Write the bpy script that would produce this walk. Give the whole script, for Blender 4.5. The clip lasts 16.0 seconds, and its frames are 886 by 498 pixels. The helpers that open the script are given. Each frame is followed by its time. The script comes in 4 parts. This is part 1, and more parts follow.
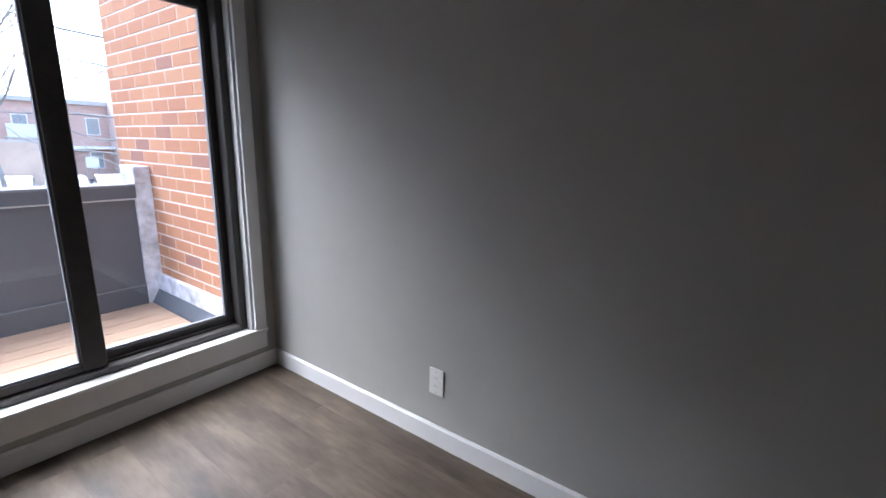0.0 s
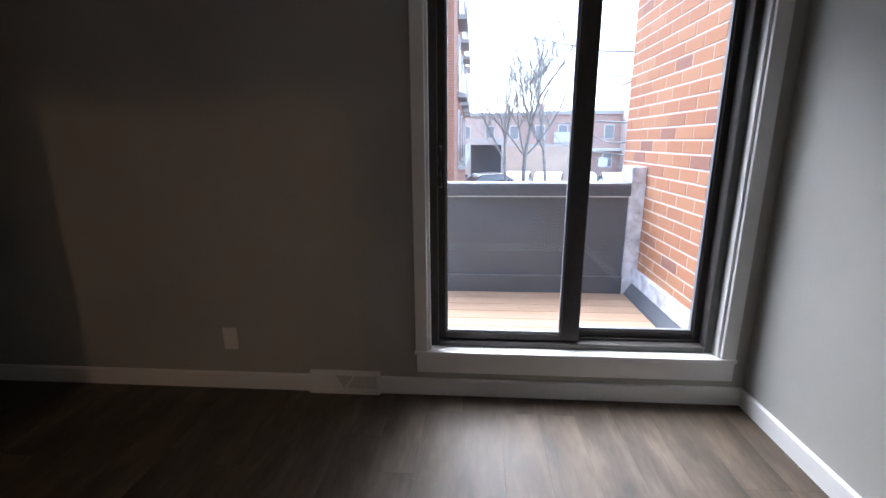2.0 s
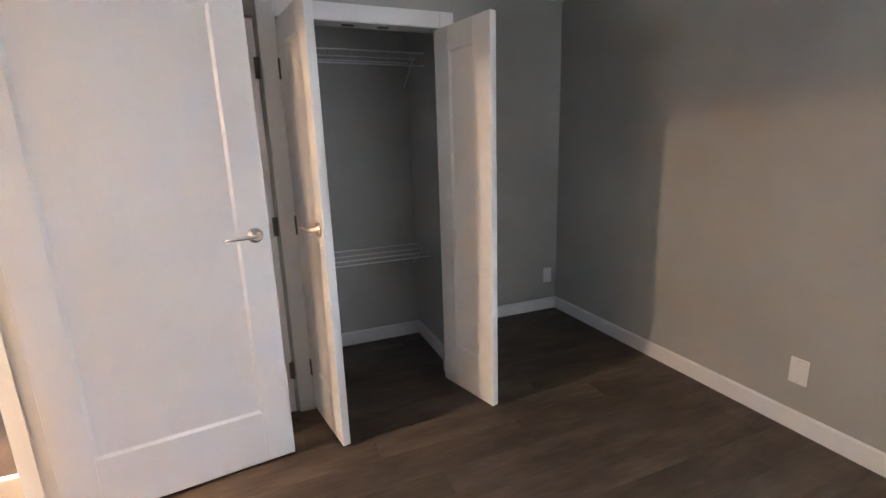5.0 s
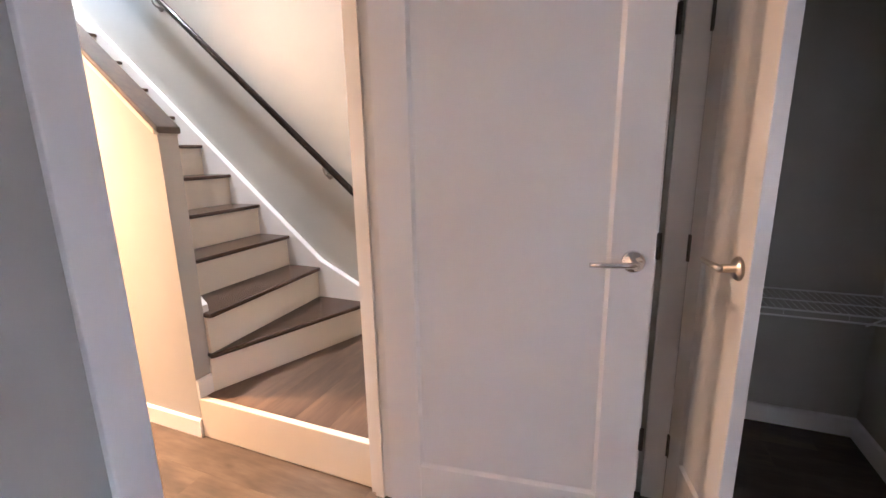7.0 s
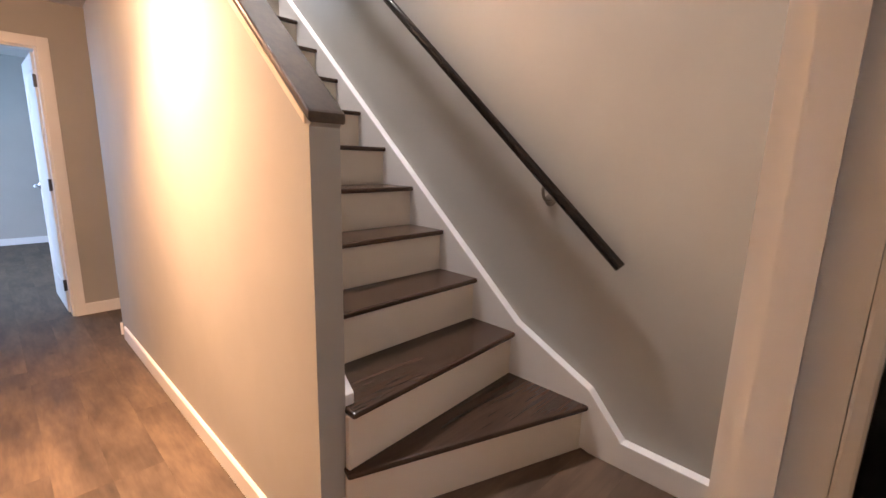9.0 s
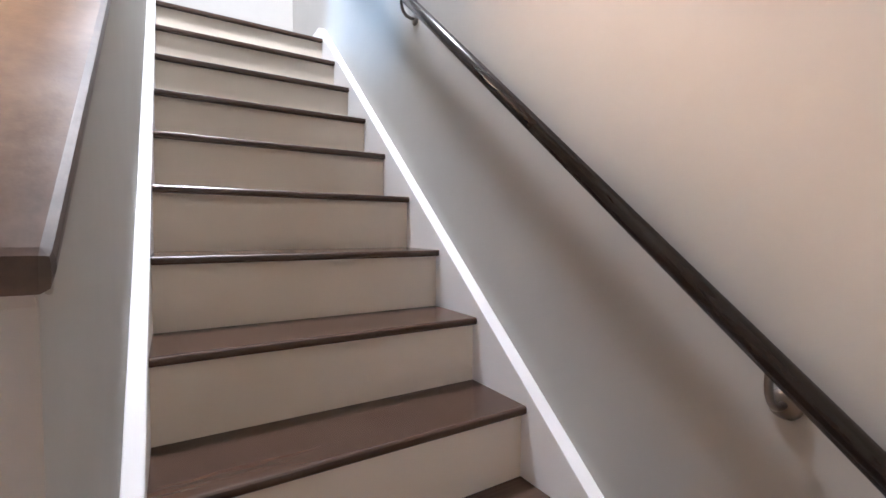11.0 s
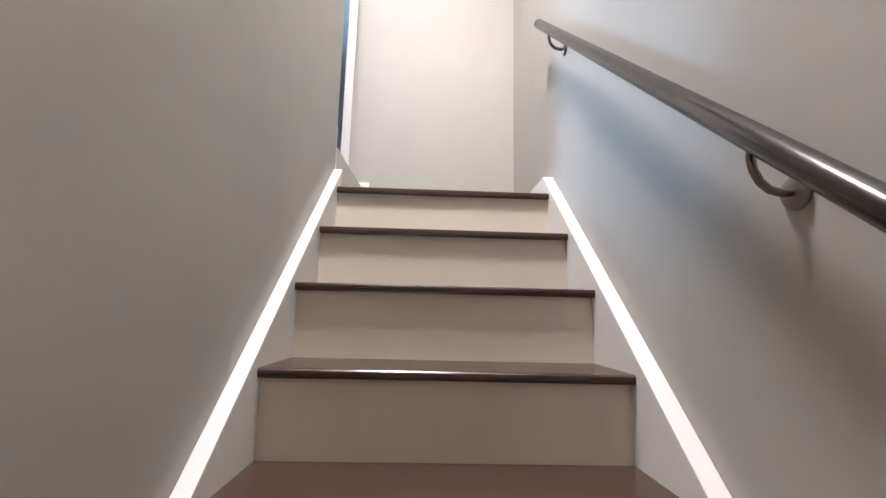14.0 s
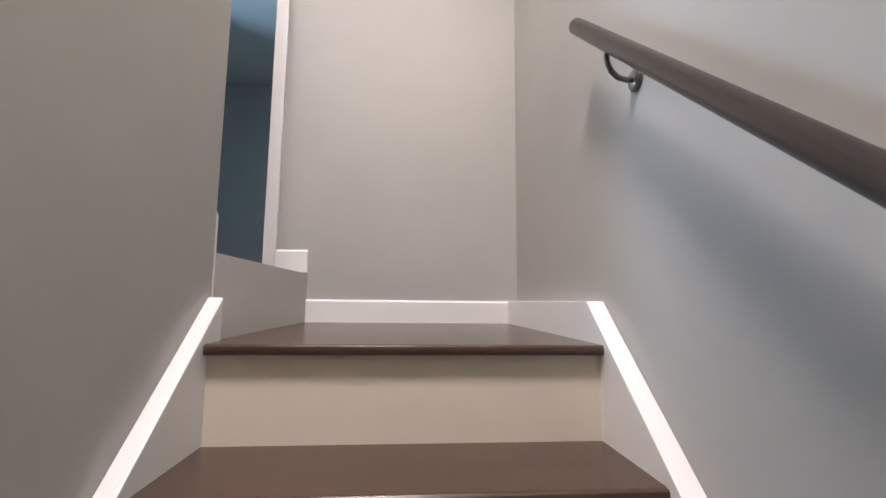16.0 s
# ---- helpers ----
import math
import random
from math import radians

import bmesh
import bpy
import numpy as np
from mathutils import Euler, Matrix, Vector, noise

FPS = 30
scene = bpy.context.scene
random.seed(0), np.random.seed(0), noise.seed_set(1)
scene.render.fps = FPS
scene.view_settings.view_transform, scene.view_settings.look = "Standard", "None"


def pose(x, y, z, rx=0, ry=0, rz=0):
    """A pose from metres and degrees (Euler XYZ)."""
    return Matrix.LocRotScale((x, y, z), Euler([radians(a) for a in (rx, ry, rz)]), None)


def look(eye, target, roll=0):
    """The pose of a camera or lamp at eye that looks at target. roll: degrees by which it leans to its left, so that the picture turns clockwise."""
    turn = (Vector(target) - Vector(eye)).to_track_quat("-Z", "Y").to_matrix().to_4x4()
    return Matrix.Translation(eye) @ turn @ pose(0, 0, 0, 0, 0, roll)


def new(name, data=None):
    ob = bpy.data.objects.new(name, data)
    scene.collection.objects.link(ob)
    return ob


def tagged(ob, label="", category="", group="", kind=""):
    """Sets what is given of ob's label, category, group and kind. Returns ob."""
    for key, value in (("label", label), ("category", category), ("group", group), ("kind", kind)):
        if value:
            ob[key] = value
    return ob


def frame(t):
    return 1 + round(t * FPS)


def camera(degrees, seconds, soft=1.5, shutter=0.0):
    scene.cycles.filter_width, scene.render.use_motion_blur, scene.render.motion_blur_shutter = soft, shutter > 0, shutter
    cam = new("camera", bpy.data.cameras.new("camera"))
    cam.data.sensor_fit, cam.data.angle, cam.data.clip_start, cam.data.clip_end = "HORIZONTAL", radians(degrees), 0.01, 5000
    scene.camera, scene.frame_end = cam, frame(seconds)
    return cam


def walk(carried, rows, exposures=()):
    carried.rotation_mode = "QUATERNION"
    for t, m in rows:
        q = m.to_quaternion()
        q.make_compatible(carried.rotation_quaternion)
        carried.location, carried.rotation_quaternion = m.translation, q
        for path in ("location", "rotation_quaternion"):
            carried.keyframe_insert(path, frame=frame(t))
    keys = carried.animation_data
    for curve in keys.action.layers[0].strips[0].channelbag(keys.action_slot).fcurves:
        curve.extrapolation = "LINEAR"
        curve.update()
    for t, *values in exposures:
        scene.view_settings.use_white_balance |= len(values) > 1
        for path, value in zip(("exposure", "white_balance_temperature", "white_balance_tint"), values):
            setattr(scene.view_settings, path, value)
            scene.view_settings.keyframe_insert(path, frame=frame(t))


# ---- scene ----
cam = camera(90.3, 16.0)
PATH = [
    (0, (-1.366, -2.197, 1.275), (0.206, -1.048, 0.821), 1.5),
    (0.5, (-1.323, -2.1, 1.269), (-0.028, -0.644, 0.819), 0.7),
    (1, (-1.27, -2.051, 1.27), (-0.429, -0.296, 0.81), 0.9),
    (1.5, (-1.256, -2.047, 1.278), (-0.931, -0.13, 0.809), 0.2),
    (2, (-1.326, -2.042, 1.274), (-1.465, -0.104, 0.8), -0.3),
    (2.5, (-1.396, -2.049, 1.287), (-1.901, -0.17, 0.823), -2.2),
    (3, (-1.413, -2.029, 1.28), (-2.361, -0.323, 0.842), -3.2),
    (3.5, (-1.442, -2.031, 1.295), (-2.779, -0.607, 0.864), -2.6),
    (3.7, (-1.45, -2.047, 1.303), (-2.893, -0.732, 0.870), -2.5),
    (5.8, (-1.564, -2.132, 1.292), (-3.51, -1.953, 0.869), -1.4),
    (6, (-1.642, -2.11, 1.292), (-3.597, -2.122, 0.871), -1.2),
    (6.5, (-1.839, -2.107, 1.299), (-3.722, -2.623, 0.866), 0.0),
    (7, (-2.069, -2.224, 1.304), (-3.872, -2.968, 0.864), -1.1),
    (7.5, (-2.31, -2.339, 1.296), (-3.935, -3.422, 0.864), -1.3),
    (8, (-2.506, -2.464, 1.318), (-3.835, -3.892, 0.873), 0.7),
    (8.2, (-2.564, -2.562, 1.304), (-3.85, -4.029, 0.864), 0.8),
    (10.3, (-3.210, -3.478, 1.318), (-4.862, -4.573, 1.047), 2.1),
    (10.5, (-3.305, -3.519, 1.321), (-4.903, -4.705, 1.116), 1.4),
    (11, (-3.506, -3.592, 1.434), (-4.555, -5.293, 1.347), 0.3),
    (11.5, (-3.633, -3.718, 1.49), (-4.309, -5.6, 1.532), -0.3),
    (12, (-3.765, -3.89, 1.521), (-4.176, -5.837, 1.722), -0.1),
    (12.5, (-3.871, -4.031, 1.653), (-3.973, -6.008, 1.933), 1.3),
    (13, (-3.86, -4.21, 1.729), (-3.925, -6.19, 2.009), 1.2),
    (13.5, (-3.816, -4.389, 1.919), (-3.874, -6.366, 2.217), 1.4),
    (14, (-3.818, -4.563, 2.067), (-3.888, -6.54, 2.372), 1.4),
    (14.5, (-3.807, -4.748, 2.187), (-3.911, -6.72, 2.507), 1.5),
    (15, (-3.836, -4.926, 2.326), (-3.985, -6.895, 2.646), 1.3),
    (15.5, (-3.846, -5.099, 2.488), (-4.007, -7.07, 2.788), 1.0),
    (16, (-3.864, -5.288, 2.647), (-4.023, -7.268, 2.881), 0.6),
]
EXPOSURES = [
    (0, 3.35, 5750, 12), (1, 3.25, 5750, 12), (2, 3.35, 5800, 11), (2.5, 3.68, 5900, 10), (3, 4.5, 6000, 9), (3.5, 5.85, 5900, 5), (5.8, 6.1, 5200, 8), (6.5, 5.65, 5250, 12),
    (7, 5.5, 5600, 17), (7.5, 5.05, 6100, 22), (8.2, 4.45, 6500, 24), (10.3, 4.95, 5300, 15), (11, 4.97, 5350, 17), (12, 4.5, 5450, 18), (13.5, 4.25, 5900, 20), (15.4, 3.86, 6150, 22), (16, 3.6, 6200, 23)]
walk(cam, [(t, look(eye, target, roll)) for t, eye, target, roll in PATH], EXPOSURES)

# ---- light ----
world = bpy.data.worlds.new("overcast_sky")
scene.world = world
world.use_nodes = True
wn = world.node_tree.nodes
wl = world.node_tree.links
sky = wn.new("ShaderNodeTexSky")
sky.sky_type = "NISHITA"
sky.sun_disc = False
sky.sun_elevation = radians(54)
sky.sun_rotation = radians(-12)
sky.dust_density = 2.0
hue = wn.new("ShaderNodeHueSaturation")
hue.inputs["Saturation"].default_value = 0.85
wl.new(sky.outputs["Color"], hue.inputs["Color"])
wl.new(hue.outputs["Color"], wn["Background"].inputs["Color"])
wn["Background"].inputs["Strength"].default_value = 0.11

sun_data = bpy.data.lights.new("sun", "SUN")
sun_data.energy = 0.95
sun_data.angle = radians(55)
sun_data.color = (1.0, 0.99, 0.98)
sun_lamp = new("sun", sun_data)
sun_lamp.matrix_world = look((-5, 13.5, 20), (0, 0, 0))

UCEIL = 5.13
WARM = (1.0, 0.55, 0.27)
COOL = (0.45, 0.72, 1.0)


def area_lamp(name, eye, target, w, h, watts, colour):
    data = bpy.data.lights.new(name, "AREA")
    data.shape, data.size, data.size_y = "RECTANGLE", w, h
    data.energy, data.color = watts, colour
    ob = new(name, data)
    ob.matrix_world = look(eye, target)
    return ob


# two unseen lamps added to brighten the stair and the upper hall
area_lamp("stair_fill_light", (-3.63, -5.3, UCEIL - 0.06), (-3.63, -5.31, 2.0), 0.36, 0.36, 6.6, (1.0, 0.93, 0.83))
area_lamp("upper_hall_fill_light", (-2.75, -6.6, UCEIL - 0.06), (-2.75, -6.59, 2.0), 0.2, 0.2, 1.2, (1.0, 0.92, 0.82))
# daylight that enters by windows round the corner, upstairs and in the far room
area_lamp("upper_room_window_light", (-1.30, -8.6, 4.0), (-4.33, -5.8, 3.0), 0.6, 0.9, 8.5, (0.45, 0.76, 1.0))
area_lamp("far_room_window_light", (-1.35, -9.4, 1.5), (-4.0, -9.6, 1.2), 1.4, 1.3, 4.4, COOL)
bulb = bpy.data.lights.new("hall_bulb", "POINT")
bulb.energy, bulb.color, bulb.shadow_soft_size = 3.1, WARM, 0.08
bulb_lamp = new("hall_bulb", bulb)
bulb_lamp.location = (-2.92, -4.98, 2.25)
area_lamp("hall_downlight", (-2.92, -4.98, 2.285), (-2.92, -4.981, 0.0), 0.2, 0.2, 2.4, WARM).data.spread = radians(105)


# ---- materials ----
def material(name, rough=0.5, metal=0.0):
    m = bpy.data.materials.new(name)
    m.use_nodes = True
    b = m.node_tree.nodes["Principled BSDF"]
    b.inputs["Roughness"].default_value = rough
    b.inputs["Metallic"].default_value = metal
    return m, m.node_tree.nodes, m.node_tree.links, b


def noise_tex(n, l, vec, scale, detail=4.0, rough=0.55):
    t = n.new("ShaderNodeTexNoise")
    t.inputs["Scale"].default_value = scale
    t.inputs["Detail"].default_value = detail
    t.inputs["Roughness"].default_value = rough
    l.new(vec, t.inputs["Vector"])
    return t


def ramp(n, l, fac, stops):
    r = n.new("ShaderNodeValToRGB")
    r.color_ramp.elements[0].position, r.color_ramp.elements[0].color = stops[0][0], (*stops[0][1], 1)
    r.color_ramp.elements[1].position, r.color_ramp.elements[1].color = stops[-1][0], (*stops[-1][1], 1)
    for p, c in stops[1:-1]:
        e = r.color_ramp.elements.new(p)
        e.color = (*c, 1)
    l.new(fac, r.inputs["Fac"])
    return r


def bump(n, l, b, height, strength, distance):
    k = n.new("ShaderNodeBump")
    k.inputs["Strength"].default_value = strength
    k.inputs["Distance"].default_value = distance
    l.new(height, k.inputs["Height"])
    l.new(k.outputs["Normal"], b.inputs["Normal"])
    return k


def coords(n, l, scale=(1, 1, 1), rnd=False):
    """Object coordinates in metres, stretched; rnd shifts them from object to object."""
    tc = n.new("ShaderNodeTexCoord")
    mp = n.new("ShaderNodeMapping")
    mp.inputs["Scale"].default_value = scale
    if rnd:
        oi = n.new("ShaderNodeObjectInfo")
        ml = n.new("ShaderNodeVectorMath")
        ml.operation = "MULTIPLY_ADD"
        ml.inputs[1].default_value = (37.0, 53.0, 19.0)
        l.new(oi.outputs["Random"], ml.inputs[0])
        l.new(tc.outputs["Object"], ml.inputs[2])
        l.new(ml.outputs[0], mp.inputs["Vector"])
    else:
        l.new(tc.outputs["Object"], mp.inputs["Vector"])
    return mp.outputs["Vector"]


def paint(name, colour, rough, mottle=0.06, fine=260.0, relief=0.12, wavy=False):
    """Rolled or brushed paint: faint mottling, fine stipple."""
    m, n, l, b = material(name, rough)
    v = coords(n, l)
    big = noise_tex(n, l, v, 1.6, 5)
    lo = tuple(c * (1 - mottle) for c in colour)
    hi = tuple(min(1, c * (1 + mottle)) for c in colour)
    r = ramp(n, l, big.outputs["Fac"], [(0.3, lo), (0.7, hi)])
    l.new(r.outputs["Color"], b.inputs["Base Color"])
    f = noise_tex(n, l, v, fine, 2)
    k = bump(n, l, b, f.outputs["Fac"], relief, 0.001)
    if wavy:    # slow trowel waves under the stipple
        w = noise_tex(n, l, v, 18.0, 2, 0.4)
        k2 = n.new("ShaderNodeBump")
        k2.inputs["Strength"].default_value = 0.22
        k2.inputs["Distance"].default_value = 0.004
        l.new(w.outputs["Fac"], k2.inputs["Height"])
        l.new(k2.outputs["Normal"], k.inputs["Normal"])
    g = noise_tex(n, l, v, 9.0, 3)
    mr = n.new("ShaderNodeMapRange")
    mr.inputs["To Min"].default_value = max(0.05, rough - 0.07)
    mr.inputs["To Max"].default_value = min(1.0, rough + 0.07)
    l.new(g.outputs["Fac"], mr.inputs["Value"])
    l.new(mr.outputs["Result"], b.inputs["Roughness"])
    return m


def wood(name, dark, light, rough, along, rnd=True, tone=0.25, grain=28.0, relief=0.25, stretch=0.06, shine=0.5, mottle=0.0):
    """Wood with grain stretched along one axis (0, 1 or 2)."""
    m, n, l, b = material(name, rough)
    s = [1.0, 1.0, 1.0]
    s[along] = stretch
    v = coords(n, l, tuple(s), rnd)
    g1 = noise_tex(n, l, v, grain, 6, 0.65)
    g2 = noise_tex(n, l, v, grain * 5, 3, 0.6)
    mixf = n.new("ShaderNodeMath")
    mixf.operation = "MULTIPLY_ADD"
    mixf.inputs[1].default_value = 0.35
    l.new(g2.outputs["Fac"], mixf.inputs[0])
    sc = n.new("ShaderNodeMath")
    sc.operation = "MULTIPLY"
    sc.inputs[1].default_value = 0.65
    l.new(g1.outputs["Fac"], sc.inputs[0])
    l.new(sc.outputs[0], mixf.inputs[2])
    r = ramp(n, l, mixf.outputs[0], [(0.32, dark), (0.5, tuple((a + c) / 2 for a, c in zip(dark, light))), (0.68, light)])
    oi = n.new("ShaderNodeObjectInfo")
    mr = n.new("ShaderNodeMapRange")
    mr.inputs["To Min"].default_value = 1 - tone
    mr.inputs["To Max"].default_value = 1 + tone
    l.new(oi.outputs["Random"], mr.inputs["Value"])
    if mottle:    # slow light and dark drifts along the board, with a few knots
        s[along] = 0.35
        big = noise_tex(n, l, coords(n, l, tuple(s), rnd), 7.0, 3, 0.6)
        mb = n.new("ShaderNodeMapRange")
        mb.inputs["From Min"].default_value, mb.inputs["From Max"].default_value = 0.33, 0.67
        mb.inputs["To Min"].default_value, mb.inputs["To Max"].default_value = 1 - mottle, 1 + mottle
        l.new(big.outputs["Fac"], mb.inputs["Value"])
        s[along] = 0.5
        vo = n.new("ShaderNodeTexVoronoi")
        vo.inputs["Scale"].default_value = 4.5
        l.new(coords(n, l, tuple(s), rnd), vo.inputs["Vector"])
        kn = n.new("ShaderNodeMapRange")
        kn.inputs["From Min"].default_value, kn.inputs["From Max"].default_value = 0.02, 0.09
        kn.inputs["To Min"].default_value, kn.inputs["To Max"].default_value = 0.55, 1.0
        l.new(vo.outputs["Distance"], kn.inputs["Value"])
        m1, m2 = n.new("ShaderNodeMath"), n.new("ShaderNodeMath")
        m1.operation = m2.operation = "MULTIPLY"
        l.new(mr.outputs["Result"], m1.inputs[0])
        l.new(mb.outputs["Result"], m1.inputs[1])
        l.new(m1.outputs[0], m2.inputs[0])
        l.new(kn.outputs["Result"], m2.inputs[1])
        shade = m2.outputs[0]
    else:
        shade = mr.outputs["Result"]
    mu = n.new("ShaderNodeMix")
    mu.data_type, mu.blend_type = "RGBA", "MULTIPLY"
    mu.inputs["Factor"].default_value = 1.0
    l.new(r.outputs["Color"], mu.inputs["A"])
    l.new(shade, mu.inputs["B"])
    l.new(mu.outputs["Result"], b.inputs["Base Color"])
    if relief:
        bump(n, l, b, mixf.outputs[0], relief, 0.0015)
    b.inputs["Specular IOR Level"].default_value = shine
    rr = n.new("ShaderNodeMapRange")
    rr.inputs["To Min"].default_value = rough - (0.1 if relief > 0.05 else 0.025)
    rr.inputs["To Max"].default_value = rough + (0.12 if relief > 0.05 else 0.03)
    l.new(g1.outputs["Fac"], rr.inputs["Value"])
    l.new(rr.outputs["Result"], b.inputs["Roughness"])
    return m


def metal(name, colour, rough):
    m, n, l, b = material(name, rough, 1.0)
    v = coords(n, l)
    t = noise_tex(n, l, v, 40.0, 3)
    r = ramp(n, l, t.outputs["Fac"], [(0.3, tuple(c * 0.9 for c in colour)), (0.7, colour)])
    l.new(r.outputs["Color"], b.inputs["Base Color"])
    return m


def plain(name, colour, rough, spread=0.15, scale=6.0, relief=0.0):
    m, n, l, b = material(name, rough)
    v = coords(n, l, rnd=True)
    t = noise_tex(n, l, v, scale, 6, 0.6)
    r = ramp(n, l, t.outputs["Fac"], [(0.3, tuple(c * (1 - spread) for c in colour)), (0.7, tuple(min(1, c * (1 + spread)) for c in colour))])
    l.new(r.outputs["Color"], b.inputs["Base Color"])
    if relief:
        bump(n, l, b, t.outputs["Fac"], relief, 0.004)
    return m


def brick_mat(name):
    """One fired brick: colour by object, speckle and pitting."""
    m, n, l, b = material(name, 0.85)
    oi = n.new("ShaderNodeObjectInfo")
    r = ramp(n, l, oi.outputs["Random"], [(0.0, (0.22, 0.105, 0.08)), (0.07, (0.27, 0.125, 0.085)), (0.14, (0.345, 0.150, 0.080)), (0.6, (0.37, 0.168, 0.086)), (1.0, (0.40, 0.198, 0.106))])
    v = coords(n, l, rnd=True)
    t = noise_tex(n, l, v, 45.0, 5, 0.7)
    s = ramp(n, l, t.outputs["Fac"], [(0.3, (0.84, 0.84, 0.84)), (0.65, (1.08, 1.08, 1.08))])
    mu = n.new("ShaderNodeMix")
    mu.data_type, mu.blend_type = "RGBA", "MULTIPLY"
    mu.inputs["Factor"].default_value = 1.0
    l.new(r.outputs["Color"], mu.inputs["A"])
    l.new(s.outputs["Color"], mu.inputs["B"])
    l.new(mu.outputs["Result"], b.inputs["Base Color"])
    bump(n, l, b, t.outputs["Fac"], 0.5, 0.003)
    return m


def brickwork(name, axis, c1, c2, mortar):
    """Far brickwork: courses as fine relief and colour; axis 0: wall along x, 1: wall along y."""
    m, n, l, b = material(name, 0.9)
    tc = n.new("ShaderNodeTexCoord")
    sep = n.new("ShaderNodeSeparateXYZ")
    com = n.new("ShaderNodeCombineXYZ")
    l.new(tc.outputs["Object"], sep.inputs[0])
    l.new(sep.outputs[axis], com.inputs[0])
    l.new(sep.outputs[2], com.inputs[1])
    t = n.new("ShaderNodeTexBrick")
    t.inputs["Scale"].default_value = 1.0
    t.inputs["Brick Width"].default_value = 0.5
    t.inputs["Row Height"].default_value = 0.078
    t.inputs["Mortar Size"].default_value = 0.006
    t.inputs["Color1"].default_value = (*c1, 1)
    t.inputs["Color2"].default_value = (*c2, 1)
    t.inputs["Mortar"].default_value = (*mortar, 1)
    l.new(com.outputs[0], t.inputs["Vector"])
    l.new(t.outputs["Color"], b.inputs["Base Color"])
    bump(n, l, b, t.outputs["Fac"], -0.4, 0.005)
    return m


def glass_mat():
    m, n, l, b = material("clear_glass", 0.0)
    b.inputs["Transmission Weight"].default_value = 1.0
    b.inputs["IOR"].default_value = 1.45
    b.inputs["Base Color"].default_value = (0.97, 0.985, 0.98, 1)
    return m


def glow(name, colour, strength):
    m, n, l, b = material(name, 0.4)
    b.inputs["Base Color"].default_value = (0.85, 0.83, 0.78, 1)
    b.inputs["Emission Color"].default_value = (*colour, 1)
    b.inputs["Emission Strength"].default_value = strength
    return m


WALL = paint("greige_wall_paint", (0.395, 0.388, 0.358), 0.62, 0.06, 260.0, 0.12, True)
CEIL = paint("white_ceiling_paint", (0.70, 0.69, 0.67), 0.8)
TRIM = paint("white_trim_paint", (0.76, 0.755, 0.745), 0.38, 0.03, 160.0, 0.06)
RISER = paint("white_riser_paint", (0.70, 0.635, 0.53), 0.42, 0.05, 120.0, 0.08)
DOOR = paint("white_door_paint", (0.79, 0.78, 0.77), 0.36, 0.03, 180.0, 0.06)
PLANK = wood("grey_brown_vinyl_plank", (0.046, 0.0325, 0.0225), (0.128, 0.093, 0.063), 0.54, 1, True, 0.07, 9.0, 0.16, 0.16, 0.5, 0.38)
PLANKSUB = plain("dark_plank_gap", (0.07, 0.058, 0.048), 0.9)
TREAD = wood("dark_stained_tread", (0.038, 0.021, 0.014), (0.078, 0.046, 0.031), 0.25, 0, True, 0.12, 16.0, 0.0)
CAPWOOD = wood("dark_stained_cap", (0.034, 0.022, 0.016), (0.105, 0.070, 0.050), 0.31, 1, True, 0.1, 13.0, 0.5, 0.16, 0.5, 0.3)
RAILWOOD = wood("dark_stained_rail", (0.009, 0.0065, 0.0055), (0.024, 0.017, 0.0135), 0.2, 1, True, 0.1, 24.0, 0.15, 0.16, 0.5, 0.2)
DECKWOOD = wood("tan_composite_deck", (0.36, 0.235, 0.15), (0.52, 0.36, 0.25), 0.7, 0, True, 0.08, 24.0)
FRAME = plain("dark_bronze_frame", (0.046, 0.040, 0.038), 0.42, 0.2, 30.0)
PARAPET = plain("slate_metal_cladding", (0.085, 0.096, 0.115), 0.5, 0.1, 3.0)
PARCAP = plain("slate_metal_cap", (0.17, 0.178, 0.20), 0.42, 0.1, 3.0)
FLASH = plain("weathered_lead_flashing", (0.52, 0.54, 0.60), 0.55, 0.45, 9.0, 0.35)
CHROME = metal("polished_chrome", (0.78, 0.78, 0.80), 0.12)
NICKEL = metal("satin_nickel", (0.60, 0.55, 0.48), 0.28)
DARKMETAL = metal("dark_bronze_metal", (0.24, 0.22, 0.20), 0.34)
HINGE = metal("aged_hinge_steel", (0.12, 0.115, 0.11), 0.45)
WIRE = plain("white_coated_wire", (0.72, 0.73, 0.72), 0.4, 0.05)
PLASTIC = plain("white_plastic_plate", (0.80, 0.79, 0.76), 0.35, 0.03)
BLACK = plain("black_slot", (0.012, 0.012, 0.012), 0.6)
VENTMAT = paint("white_enamel_vent", (0.74, 0.73, 0.71), 0.4, 0.04)
# vent enamel darkened in colour for the shade inside the duct mouth
VENTGREY = paint("shaded_vent_mouth", (0.50, 0.49, 0.46), 0.5, 0.06)
BRICK = brick_mat("red_orange_brick")
HEADJOINT = plain("reddish_mortar", (0.49, 0.35, 0.27), 0.95, 0.12, 30.0, 0.3)
# riser paint greyed to carry the shade on the side riser
SIDERISER = paint("shaded_riser_paint", (0.56, 0.54, 0.51), 0.5, 0.04, 120.0, 0.08)
TANWALL = plain("tan_yard_wall", (0.58, 0.46, 0.37), 0.85, 0.1, 1.5)
MORTAR = plain("pale_mortar", (0.53, 0.49, 0.44), 0.95, 0.12, 30.0, 0.3)
GLASS = glass_mat()
DARKGLASS = plain("dark_far_glass", (0.30, 0.31, 0.32), 0.1, 0.2)
ASPHALT = plain("wet_asphalt", (0.055, 0.055, 0.058), 0.8, 0.3, 0.8)
